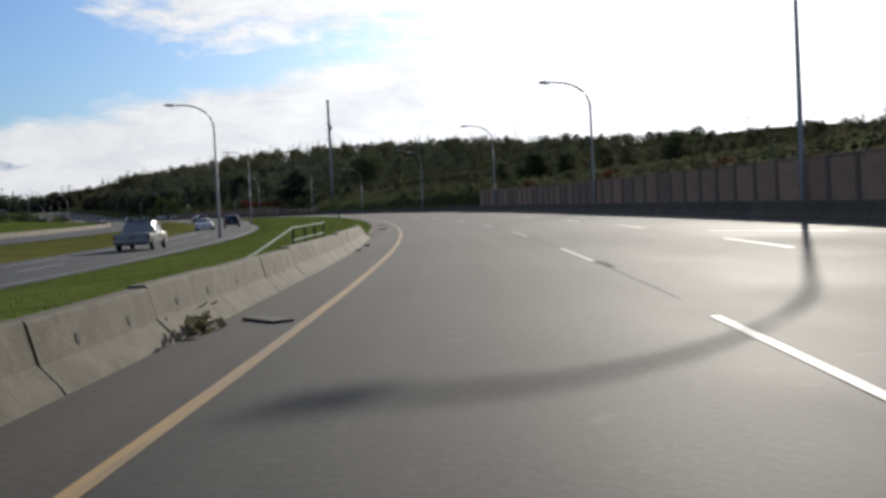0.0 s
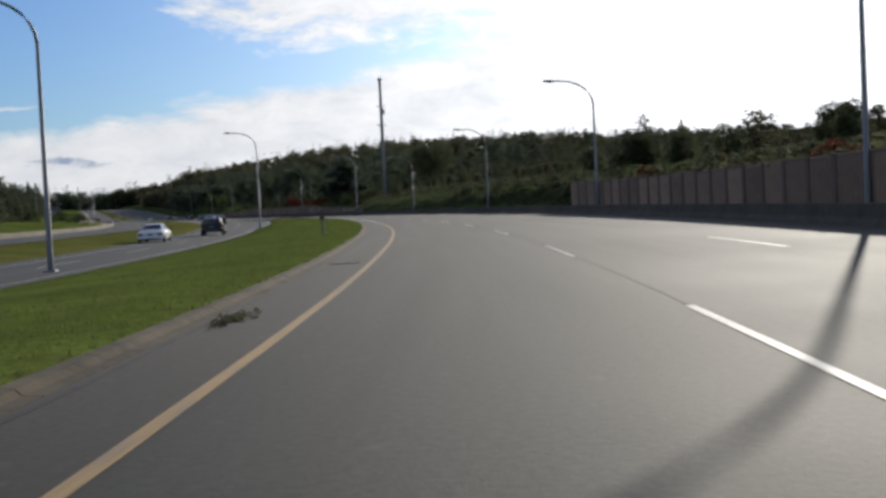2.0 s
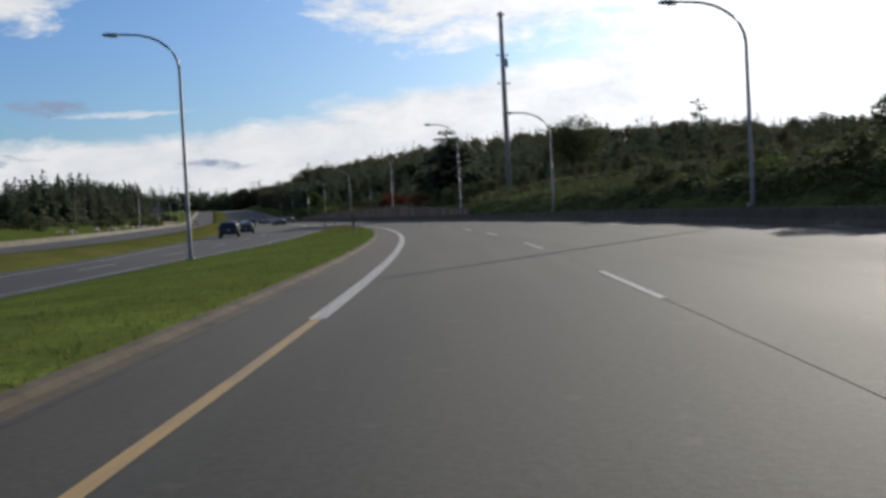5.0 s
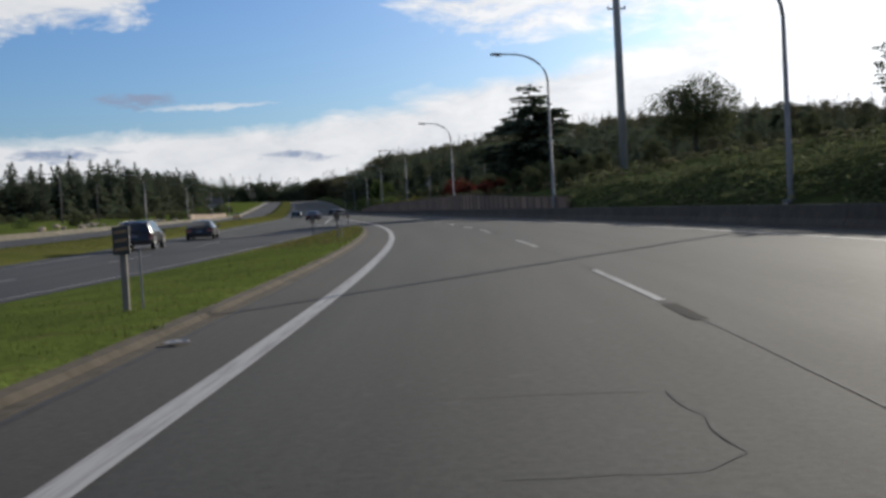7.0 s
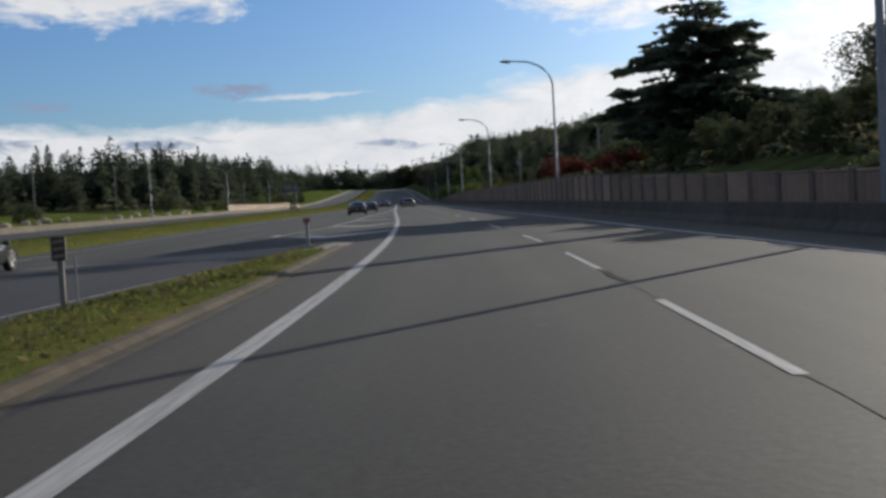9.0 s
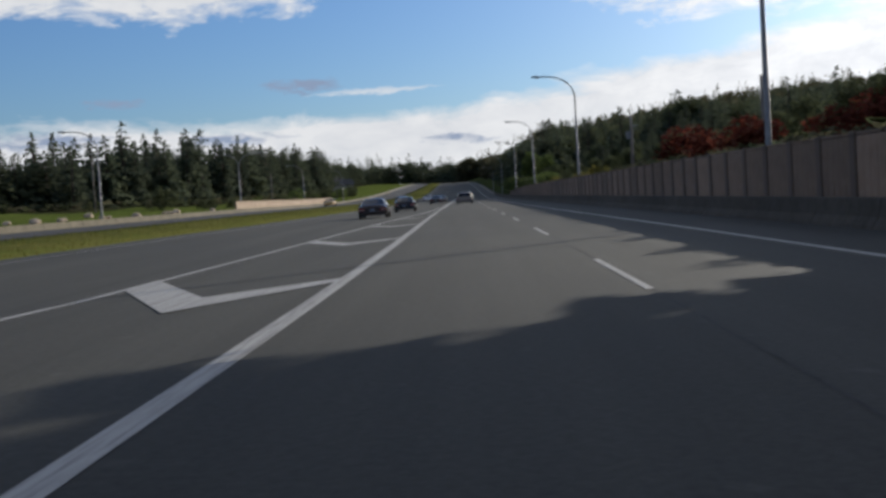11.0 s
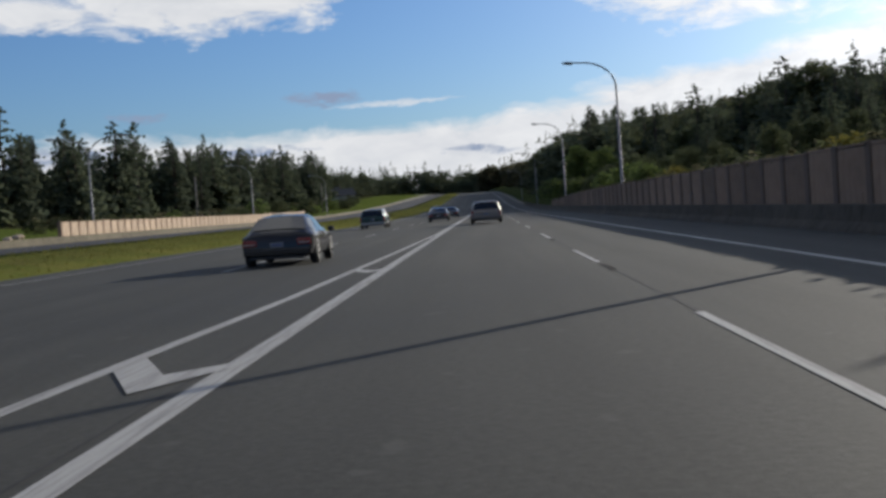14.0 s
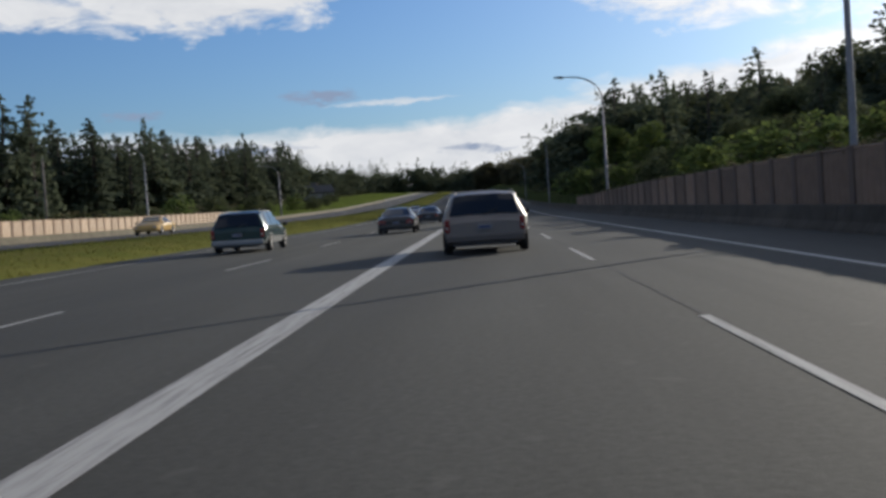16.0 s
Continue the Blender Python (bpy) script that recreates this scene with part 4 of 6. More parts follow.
def build_rail():
    """A short tubular rail behind the barrier."""
    rail = thing("metal_railing", "short green painted pipe railing behind the barrier", "railing", stand(24, -3.45, 0.0))
    for y in (0.0, 2.0, 4.0, 6.0):
        bm = bmesh.new()
        tube(bm, [(0, y, -0.1), (0, y, 0.74)], 0.026, 8)
        part("post", bm, M_GREEN_RAIL, rail)
    for z in (0.73, 0.48):
        bm = bmesh.new()
        tube(bm, [(0, -0.1, z), (0, 6.1, z)], 0.022, 8)
        part("bar", bm, M_GREEN_RAIL, rail)
    bm = bmesh.new()
    tube(bm, [(0, 0.0, 0.74), (0, -5.0, 0.42), (0, -8.5, 0.3)], 0.026, 8)
    part("sloping_bar", bm, M_GREEN_RAIL, rail)


build_rail()
# ---- trees and bushes ----
rng = random.Random(7)


def leaf_patch(vs, fs, c, size, rnd, droop=0.0, count=2, corners=4, flat=0.7):
    """A ragged clump: a few small irregular blades about one point."""
    for _ in range(count):
        a = rnd.uniform(0, 2 * math.pi)
        tilt = rnd.uniform(-flat, flat) - droop
        u = Vector((math.cos(a), math.sin(a), tilt)).normalized()
        v = u.cross(Vector((rnd.uniform(-0.4, 0.4), rnd.uniform(-0.4, 0.4), 1))).normalized()
        k = len(vs)
        s = size * rnd.uniform(0.6, 1.3)
        if corners == 3:
            vs += [c - u * s * 0.6 - v * s * 0.3, c + v * s * rnd.uniform(0.45, 0.7), c + u * s * 0.7 - v * s * rnd.uniform(0.1, 0.4)]
            fs.append((k, k + 1, k + 2))
            continue
        vs += [c - u * s * 0.5 - v * s * 0.12, c + v * s * rnd.uniform(0.3, 0.5), c + u * s * 0.62 + v * s * rnd.uniform(-0.2, 0.2), c + u * s * 0.12 - v * s * rnd.uniform(0.3, 0.5)]
        fs.append((k, k + 1, k + 2, k + 3))


def mesh_of(name, vs, fs, mat):
    me = bpy.data.meshes.new(name)
    me.from_pydata([tuple(v) for v in vs], [], fs)
    me.materials.append(mat)
    me.update()
    return me


def spray(vs, fs, base, way, length, width, rnd, tilt=1.3):
    """One flat needle spray: a kite pointing along way."""
    side = way.cross(Vector((rnd.uniform(-tilt, tilt), rnd.uniform(-tilt, tilt), rnd.uniform(0.3, 1.0)))).normalized() * width
    k, mid = len(vs), base + way * length * rnd.uniform(0.4, 0.6)
    vs += [base, mid + side * rnd.uniform(0.7, 1.2), base + way * length, mid - side * rnd.uniform(0.7, 1.2)]
    fs.append((k, k + 1, k + 2, k + 3))


def conifer_crown(h, r, seed, whorls=20, per=7, bare=0.12, ragged=0.3, taper=0.8, fine=0.7, droop=0.35, tilt=1.3, hang=1.0):
    """Layered boughs of flat needle sprays, long below and short to the top, with gaps between the layers."""
    rnd = random.Random(seed)
    vs, fs = [], []
    lump = [rnd.uniform(1 - 0.6 * ragged, 1 + 0.4 * ragged) for _ in range(8)]
    for i in range(whorls):
        k = i / (whorls - 1)
        z = h * (bare + (1 - bare) * k) * rnd.uniform(0.985, 1.0)
        reach = r * (1 - k) ** taper * (0.6 + 0.4 * min(1, k * 6)) * rnd.uniform(1 - 0.5 * ragged, 1.05) + 0.18
        for j in range(max(3, int(per * (1 - 0.45 * k)))):
            if rnd.random() < ragged * 0.35:
                continue
            a = rnd.uniform(0, 2 * math.pi)
            L = reach * rnd.uniform(1 - ragged, 1 + ragged * 0.35) * lump[int(a / 0.7854) % 8]
            out = Vector((math.cos(a), math.sin(a), 0))
            zb = z + rnd.uniform(-0.55, 0.55) * h * (1 - bare) / whorls
            steps = max(2, int(L / fine))
            for q in range(steps):
                f = (q + 0.6) / steps
                c = out * L * f + Vector((0, 0, zb + 0.22 * L * f - droop * L * f * f))
                fall = Vector((0, 0, 0.15 - 1.3 * droop * f))
                for w in (-1, 1):
                    way = (out * 0.75 + Vector((-out.y, out.x, 0)) * w * rnd.uniform(0.5, 1.0) + fall).normalized()
                    n = (0.32 * L * (1.15 - 0.7 * f) + 0.22) * rnd.uniform(0.75, 1.2)
                    spray(vs, fs, c - way * 0.15 * n, way, n, 0.24 * n, rnd, tilt)
                down = Vector((rnd.uniform(-0.4, 0.4), rnd.uniform(-0.4, 0.4), -1)).normalized() + out * 0.7
                spray(vs, fs, c + Vector((0, 0, 0.08)), down.normalized(), (0.2 * L + 0.25) * hang, (0.09 * L + 0.1) * hang, rnd)
            spray(vs, fs, out * L * 0.7 + Vector((0, 0, zb + 0.15 * L - droop * 0.5 * L)), (out + Vector((0, 0, -0.5 * droop))).normalized(), 0.35 * L + 0.1, 0.1 * L + 0.05, rnd)
    for j in range(3):
        way = Vector((rnd.uniform(-0.2, 0.2), rnd.uniform(-0.2, 0.2), 1)).normalized()
        spray(vs, fs, Vector((0, 0, h * 0.93)), way, h * 0.075, 0.012 * h, rnd)
    return vs, fs


def broadleaf_crown(h, r, seed, clumps=8, leaves=130, low=0.25, size=0.45, corners=4):
    """Several uneven heads of leaf clumps with air between them."""
    rnd = random.Random(seed)
    vs, fs = [], []
    for i in range(clumps):
        a = i * 2.4 + rnd.uniform(-0.5, 0.5)
        k = (i + 0.5) / clumps
        rad = r * math.sqrt(1 - abs(2 * k - 0.75) ** 1.6 * 0.8 if abs(2 * k - 0.75) < 1.1 else 0.15) * 0.62
        c = Vector((math.cos(a) * rad, math.sin(a) * rad, h * (low + (0.9 - low) * k)))
        b = r * rnd.uniform(0.36, 0.56)
        for _ in range(leaves):
            d = Vector((rnd.gauss(0, 1), rnd.gauss(0, 1), rnd.gauss(0, 1))).normalized()
            p = c + Vector((d.x * b, d.y * b, d.z * b * 0.75)) * rnd.uniform(0.55, 1.08)
            if p.z > 0.1:
                leaf_patch(vs, fs, p, size, rnd, 0.1, 1, corners)
    return vs, fs


def trunk_mesh(h, r, seed, limbs=6):
    rnd = random.Random(seed)
    bm = bmesh.new()
    pts = [Vector((rnd.uniform(-0.1, 0.1) * k, rnd.uniform(-0.1, 0.1) * k, h * k / 4 - (0.5 if k == 0 else 0))) for k in range(5)]
    tube(bm, pts, [r * 1.25, r, r * 0.75, r * 0.5, r * 0.15], 8)
    for i in range(limbs):
        z = h * rnd.uniform(0.3, 0.8)
        a = rnd.uniform(0, 6.28)
        L = h * rnd.uniform(0.12, 0.24)
        tube(bm, [(0, 0, z), (math.cos(a) * L * 0.5, math.sin(a) * L * 0.5, z + L * 0.3), (math.cos(a) * L, math.sin(a) * L, z + L * 0.75)], [r * 0.35, r * 0.22, r * 0.06], 5)
    return finish(bm, "trunk", M_BARK)


KINDS = {}


def add_kind(key, name, label, category, crown, mat, trunk):
    ob = thing(name, label, category, pose(0, -380 - 6 * len(KINDS), land(-380, 0)))
    vs, fs = crown
    shared("trunk", trunk, ob, Matrix.Identity(4))
    shared("crown", mesh_of("crown", vs, fs, mat), ob, Matrix.Identity(4))
    KINDS[key] = [ob, False]


def plant(key, s, d, scale=1.0, tall=1.0, z=None):
    ob, used = KINDS[key]
    zz = land(s, d) - 0.1 if z is None else z
    p = spot(s, d, zz)
    turn = rng.uniform(0, 360)
    m = pose(p.x, p.y, p.z, 0, 0, turn) @ Matrix.Diagonal((scale, scale, scale * tall, 1))
    if not used:
        KINDS[key][1] = True
        ob.matrix_world = m
        return ob
    made = copy_thing(ob, m)
    made.matrix_basis = m
    return made


for i in range(5):
    add_kind(f"fir{i}", "fir_tree", "dark green fir with layered drooping boughs", "tree", conifer_crown(12, (2.9, 3.4, 2.5, 3.1, 3.8)[i], 10 + i, 24, 10, 0.03, (0.3, 0.4, 0.35, 0.45, 0.4)[i], (0.8, 0.7, 0.9, 0.75, 0.65)[i], 0.65), M_FIR_DARK if i % 2 else M_FIR, trunk_mesh(11.5, 0.2, 20 + i, 0))
for i in range(2):
    add_kind(f"thin{i}", "pine_tree", "thin ragged pine with a bare lower trunk", "tree", conifer_crown(14, 2.6, 30 + i, 14, 8, 0.5, 0.6, 0.35, 0.5, 0.15), M_FIR_DARK, trunk_mesh(13.5, 0.17, 33 + i, 3))
for i, mat in enumerate((M_LEAF, M_LEAF, M_LEAF_OLIVE, M_LEAF_FRESH)):
    add_kind(f"oak{i}", "broadleaf_tree", ("dark green", "green", "olive brown", "fresh green")[i] + " broadleaf tree with an uneven crown", "tree", broadleaf_crown(9, 3.8, 40 + i, 12, 260, 0.14, 0.5, 4), mat, trunk_mesh(7.5, 0.22, 50 + i, 7))
for key, mat, words in (("bush", M_LEAF, "dark green"), ("bushlight", M_LEAF_FRESH, "light green"), ("bushred", M_LEAF_RED, "red-leaved"), ("bushgold", M_LEAF_GOLD, "yellow-green")):
    add_kind(key, "bush", f"loose {words} bush with an uneven outline", "bush", broadleaf_crown(2.0, 1.7, len(key) * 5, 7, 120, 0.12, 0.3), mat, trunk_mesh(1.2, 0.06, 60, 4))
add_kind("bigfir", "fir_tree", "large broad dark fir with open layered boughs", "tree", conifer_crown(11.2, 6.2, 79, 27, 15, 0.12, 0.5, 0.5, 0.36, 0.2, 1.0, 0.55), M_FIR_DARK, trunk_mesh(10.8, 0.3, 78, 0))
add_kind("roundtree", "broadleaf_tree", "broad rounded olive tree with a light crown", "tree", broadleaf_crown(9.5, 6.0, 81, 17, 620, 0.38, 0.36), M_LEAF, trunk_mesh(8, 0.3, 82, 9))

# single trees that stand out beside the ramp
k = (11.7 - land(271.5, 14.3)) / 11.2
plant("bigfir", 271.5, 14.3, k * 1.22, 1 / 1.22)
plant("roundtree", 314, 44.4, 1.08)
plant("fir2", 302, 31, 0.34)
for s, d, k in ((244, 11.2, 0.30), (248, 12.4, 0.34), (251.5, 10.6, 0.28), (255, 12.8, 0.36), (259, 11.6, 0.33), (263, 13.0, 0.38), (267, 11.8, 0.34), (270, 13.6, 0.4), (281, 12.6, 0.36), (287, 13.4, 0.38)):
    plant("oak0" if k > 0.33 else "oak1", s, d, k * 0.7)
plant("thin0", 322, 44, 0.6)
plant("thin1", 282, 54, 0.72)
# right-hand woods: low at the edge, taller up the slope
HEIGHT = {"f": 12.0, "o": 9.8, "t": 14.0}


def crest(s, d):
    """How high the tree tops reach there."""
    p = spot(s, d)
    low = 1.1 + 0.046 * math.hypot(p.x, p.y)
    high = (d - 6) / 2.05
    low *= 0.86 if s < 150 else 0.9
    side = math.degrees(math.atan2(-p.x, p.y))
    low *= 1 + 0.21 * min(1.0, max(0.0, (3.0 - side) / 7))
    if s > 190:
        low = min(low, 1.1 + 0.045 * max(26.0, math.hypot(s - 192, d)))
    if s < 330:
        return min(low, high + 2)
    return min(max(high * min(1.0, 0.31 + (s - 330) / 158), 11 + (s - 480) * 0.09 if s > 500 else 0), (d - 4.5) * 0.42 + 1 if s < 440 else 99.0, 2.2 + 0.083 * (s - 300)) + climb(s)


def tree_to(key, s, d, top, wide=1.0):
    """A tree whose tip reaches the height top."""
    k = (top - land(s, d) + 0.1) / HEIGHT[key[0]]
    return plant(key, s, d, k * wide, 1 / wide)


# a dark clump over the noise wall
for key, s, d, top, wide in (("fir1", 183.3, 36.2, 10.9, 1.5), ("oak0", 178, 33, 8.9, 1.3), ("fir3", 187, 34, 9.4, 1.5), ("oak1", 190, 39, 9.2, 1.2), ("fir4", 176, 38, 9.6, 1.2), ("oak0", 194, 33, 8.0, 1.3), ("oak0", 171, 36, 8.3, 1.1), ("fir0", 199, 36, 8.3, 1.4)):
    tree_to(key, s, d, top, wide)
# dark trees beside the big fir
for key, s, d, top, wide in (("oak0", 266, 15.5, 5.3, 1.6), ("oak1", 272.5, 15.5, 5.1, 1.6), ("oak0", 262.5, 17.5, 4.9, 1.4), ("oak0", 258, 16.5, 4.6, 1.3), ("oak1", 252, 15.5, 4.2, 1.3)):
    tree_to(key, s, d, top, wide)
# firs that stand out over the woods on the right
for key, s, d, top, wide in (("fir1", 497, 44.8, 19.9, 1.0), ("fir4", 517.7, 35.3, 18.5, 1.0), ("fir3", 524, 48, 18.8, 1.0), ("fir4", 490, 19.2, 13.6, 0.9), ("fir1", 534, 19.4, 17.5, 0.85), ("fir3", 507, 27, 15.0, 1.0), ("fir4", 541, 30, 17.0, 1.0),
                             ("fir1", 470, 38, 14.8, 1.1), ("fir4", 482, 50, 17.5, 1.1), ("fir3", 460, 46, 14.4, 1.1), ("fir1", 445, 40, 12.6, 1.2), ("fir4", 430, 44, 12.4, 1.2)):
    tree_to(key, s, d, top, wide * 1.35)
for i in range(95):
    s = 95 + (i + rng.random()) * (235 / 95)
    d = wall_d(s) + rng.uniform(22, 70)
    k = rng.choice(("oak0", "oak1", "oak2", "oak2", "fir1", "oak0"))
    plant(k, s, d, max(0.28, (crest(s, d) * rng.uniform(0.8, 1.08) - land(s, d)) / HEIGHT[k[0]]))
for i in range(125):
    s = 290 + (i + rng.random()) * (310 / 125)
    d = 20 + 27 * rng.random() ** 0.8
    k = rng.choice(("fir0", "fir1", "fir2", "fir3", "fir4", "fir1", "oak0", "oak1", "fir4"))
    plant(k, s, d, max(0.3 if s > 360 else 0.2, (crest(s, d) * rng.uniform(0.78, 1.06) - land(s, d)) / HEIGHT[k[0]]) * 1.22, 1 / 1.22)
for i in range(84):
    s = 240 + (i + rng.random()) * (330 / 84)
    plant(rng.choice(("oak0", "oak1", "oak3" if s > 440 else "oak0", "oak0")), s, 12.5 + 4.5 * rng.random(), rng.uniform(0.18, 0.26) if s < 430 else rng.uniform(0.24, 0.34))
for s, d, k in ((338.2, 13.6, 0.23), (342.5, 14.6, 0.26)):
    plant("fir1", s, d, k)
for s, d, k in ((489, 14, 0.7), (500, 15, 0.75), (512, 15.5, 0.8), (478, 16, 0.6)):
    plant("oak3", s, d, k)
# left-hand woods
wood_l = curve((150, -122), (320, -118), (400, -84), (460, -66), (560, -58), (700, -52))
for i in range(230):
    s = 250 + (i + rng.random()) * (480 / 230)
    d = wood_l(s) - rng.uniform(0, 20)
    k = rng.choice(("fir0", "fir1", "fir2", "fir3", "fir4", "fir1", "oak0", "fir3"))
    plant(k, s, d, (rng.uniform(1.1, 1.4) if k[0] != "o" else rng.uniform(0.9, 1.15)) * (1.22 if s > 480 else 1.1), rng.uniform(0.74, 0.92) if s > 480 else rng.uniform(0.62, 0.8))
tree_to("thin1", 525, -60.2, 19.9, 1.15)
for key, s, d, top in (("fir4", 500, -62, 16.2), ("fir1", 553, -61, 18.0), ("fir3", 598, -60, 18.3), ("fir4", 575, -63, 17.0), ("fir1", 515, -66, 16.8)):
    tree_to(key, s, d, top, 1.1)
for i in range(46):
    s = 260 + (i + rng.random()) * (400 / 46)
    d = on_l(s) - rng.uniform(5.0, 12) - (rng.uniform(0, 30) if s < 400 else 0)
    plant(rng.choice(("bush", "bushlight", "bush", "bush")), s, d, rng.uniform(0.5, 1.1) if rng.random() < 0.9 else 1.4)
for s, d, k in ((686, -40, 1.0), (694, -42.5, 1.2), (700, -41, 0.9), (712, -45, 1.2), (722, -47, 1.0), (640, -38, 0.9), (648, -40, 1.1)):
    plant("bush", s, d, k)
# bushes on the right: bank, above the walls
for i in range(30):
    s = 118 + (i + rng.random()) * (70 / 30)
    plant(rng.choice(("bush", "bush", "bushlight", "bush")), s, wall_d(s) + rng.uniform(2.2, 9), rng.uniform(0.5, 0.95), rng.uniform(0.55, 0.9))
for i in range(30):
    s = -10 + (i + rng.random()) * (140 / 30)
    plant(rng.choice(("bush", "bush", "bush", "bushred")) if s > 20 else "bush", s, wall_d(s) + rng.uniform(3.5, 9), rng.uniform(0.35, 0.6), 0.9)
for s, d, k in ((279, 12.2, 0.75), (284, 11.6, 0.65), (287, 12.8, 0.8), (297, 11.5, 0.8), (303, 12.5, 0.9), (309, 12.0, 0.75), (316, 13.0, 1.0), (291, 12.5, 0.7), (323, 13.5, 1.1), (334, 15.5, 1.2), (329, 14.5, 0.9)):
    plant("bushred", s, d, k)
for s, d, k, key in ((336, 9.6, 0.62, "bushgold"), (326, 10.2, 0.4, "bushgold"), (352, 9.8, 0.5, "bushgold"), (413, 11.0, 0.9, "bushlight"), (406, 11.5, 0.8, "bushlight"), (420, 10.5, 0.85, "bushlight"), (428, 11, 0.8, "bushlight"),
                     (398, 10.8, 0.7, "bushlight"), (385, 10.5, 0.5, "bushgold"), (372, 10.6, 0.6, "bush"), (440, 10.6, 0.8, "bush"), (455, 10.6, 0.9, "bushlight"), (466, 10.4, 1.0, "bush"), (474, 9.4, 1.1, "bushlight"), (484, 9.6, 1.3, "bush"), (495, 10, 1.3, "bushlight"), (508, 10, 1.3, "bush")):
    plant(key, s, d, k)


def far_woods():
    """The closed woods on the far slopes."""
    rnd = random.Random(5)
    sides = {False: ([], []), True: ([], [])}
    protos = [conifer_crown(11, 3.6, 90 + i, 13, 8, 0.0, 0.3, 0.8, 1.6, 0.4, 1.3, 0.7) for i in range(4)] + [broadleaf_crown(8.5, 3.9, 95 + i, 9, 55, 0.06, 1.0, 3) for i in range(4)]
    spots = []
    for _ in range(300):
        s = rnd.uniform(560, 1150)
        spots.append((s, 17 + rnd.uniform(0, 90) if rnd.random() < 0.5 else -60 - rnd.uniform(0, 90)))
    for _ in range(560):
        s = rnd.uniform(-10, 700)
        spots.append((s, wall_d(s) + (36 if s > 260 else 42) + 150 * rnd.random() ** 1.3))
    for _ in range(760):
        s = rnd.uniform(200, 760)
        spots.append((s, wood_l(s) - 5 - 95 * rnd.random() ** 1.4))
    for _ in range(300):
        spots.append((rnd.uniform(-50, 700), rnd.uniform(185, 430)))
    for _ in range(420):
        spots.append((rnd.uniform(735, 930), rnd.uniform(60, 430)))
    for _ in range(420):
        spots.append((rnd.uniform(600, 1000), -64 - 60 * rnd.random()))
    for _ in range(200):
        spots.append((rnd.uniform(520, 900), 13 + 40 * rnd.random()))
    for _ in range(520):
        spots.append((rnd.uniform(1120, 1220), rnd.uniform(-200, 200)))
    for s, d in spots:
        hill = d > 0 and (s < 300 or s > 700)
        vs, fs = sides[hill]
        v0, f0 = rnd.choice(protos[2:] if hill else protos)
        k = rnd.uniform(0.7, 1.15) if d < 0 or s > 700 else max(0.3, min(1.2, ((1.34 if d > 90 and s < 260 else 1.15) * crest(s, d) - land(s, d)) / 11 * rnd.uniform(0.8, 1.05)))
        k *= 1.85 if s > 1100 else 1.35 if s > 560 and d < 0 else 1.12 if s > 620 else 1.0
        a = rnd.uniform(0, 6.28)
        base = spot(s, d, land(s, d) - 0.3)
        ca, sa, n = math.cos(a) * k, math.sin(a) * k, len(vs)
        vs += [(base.x + v.x * ca - v.y * sa, base.y + v.x * sa + v.y * ca, base.z + v.z * k) for v in v0]
        fs += [tuple(i + n for i in f) for f in f0]
    # the hill's olive-brown leaf colour stands in for glare towards the sun
    for hill, mat, words in ((False, M_FIR, "dense dark mixed woods on the far slopes"), (True, M_LEAF_OLIVE, "dense woods on the hill, coloured brownish for the sun's glare")):
        tagged(new("far_woods", mesh_of("far_woods", *sides[hill], mat)), words, "woods", kind="stuff")


far_woods()


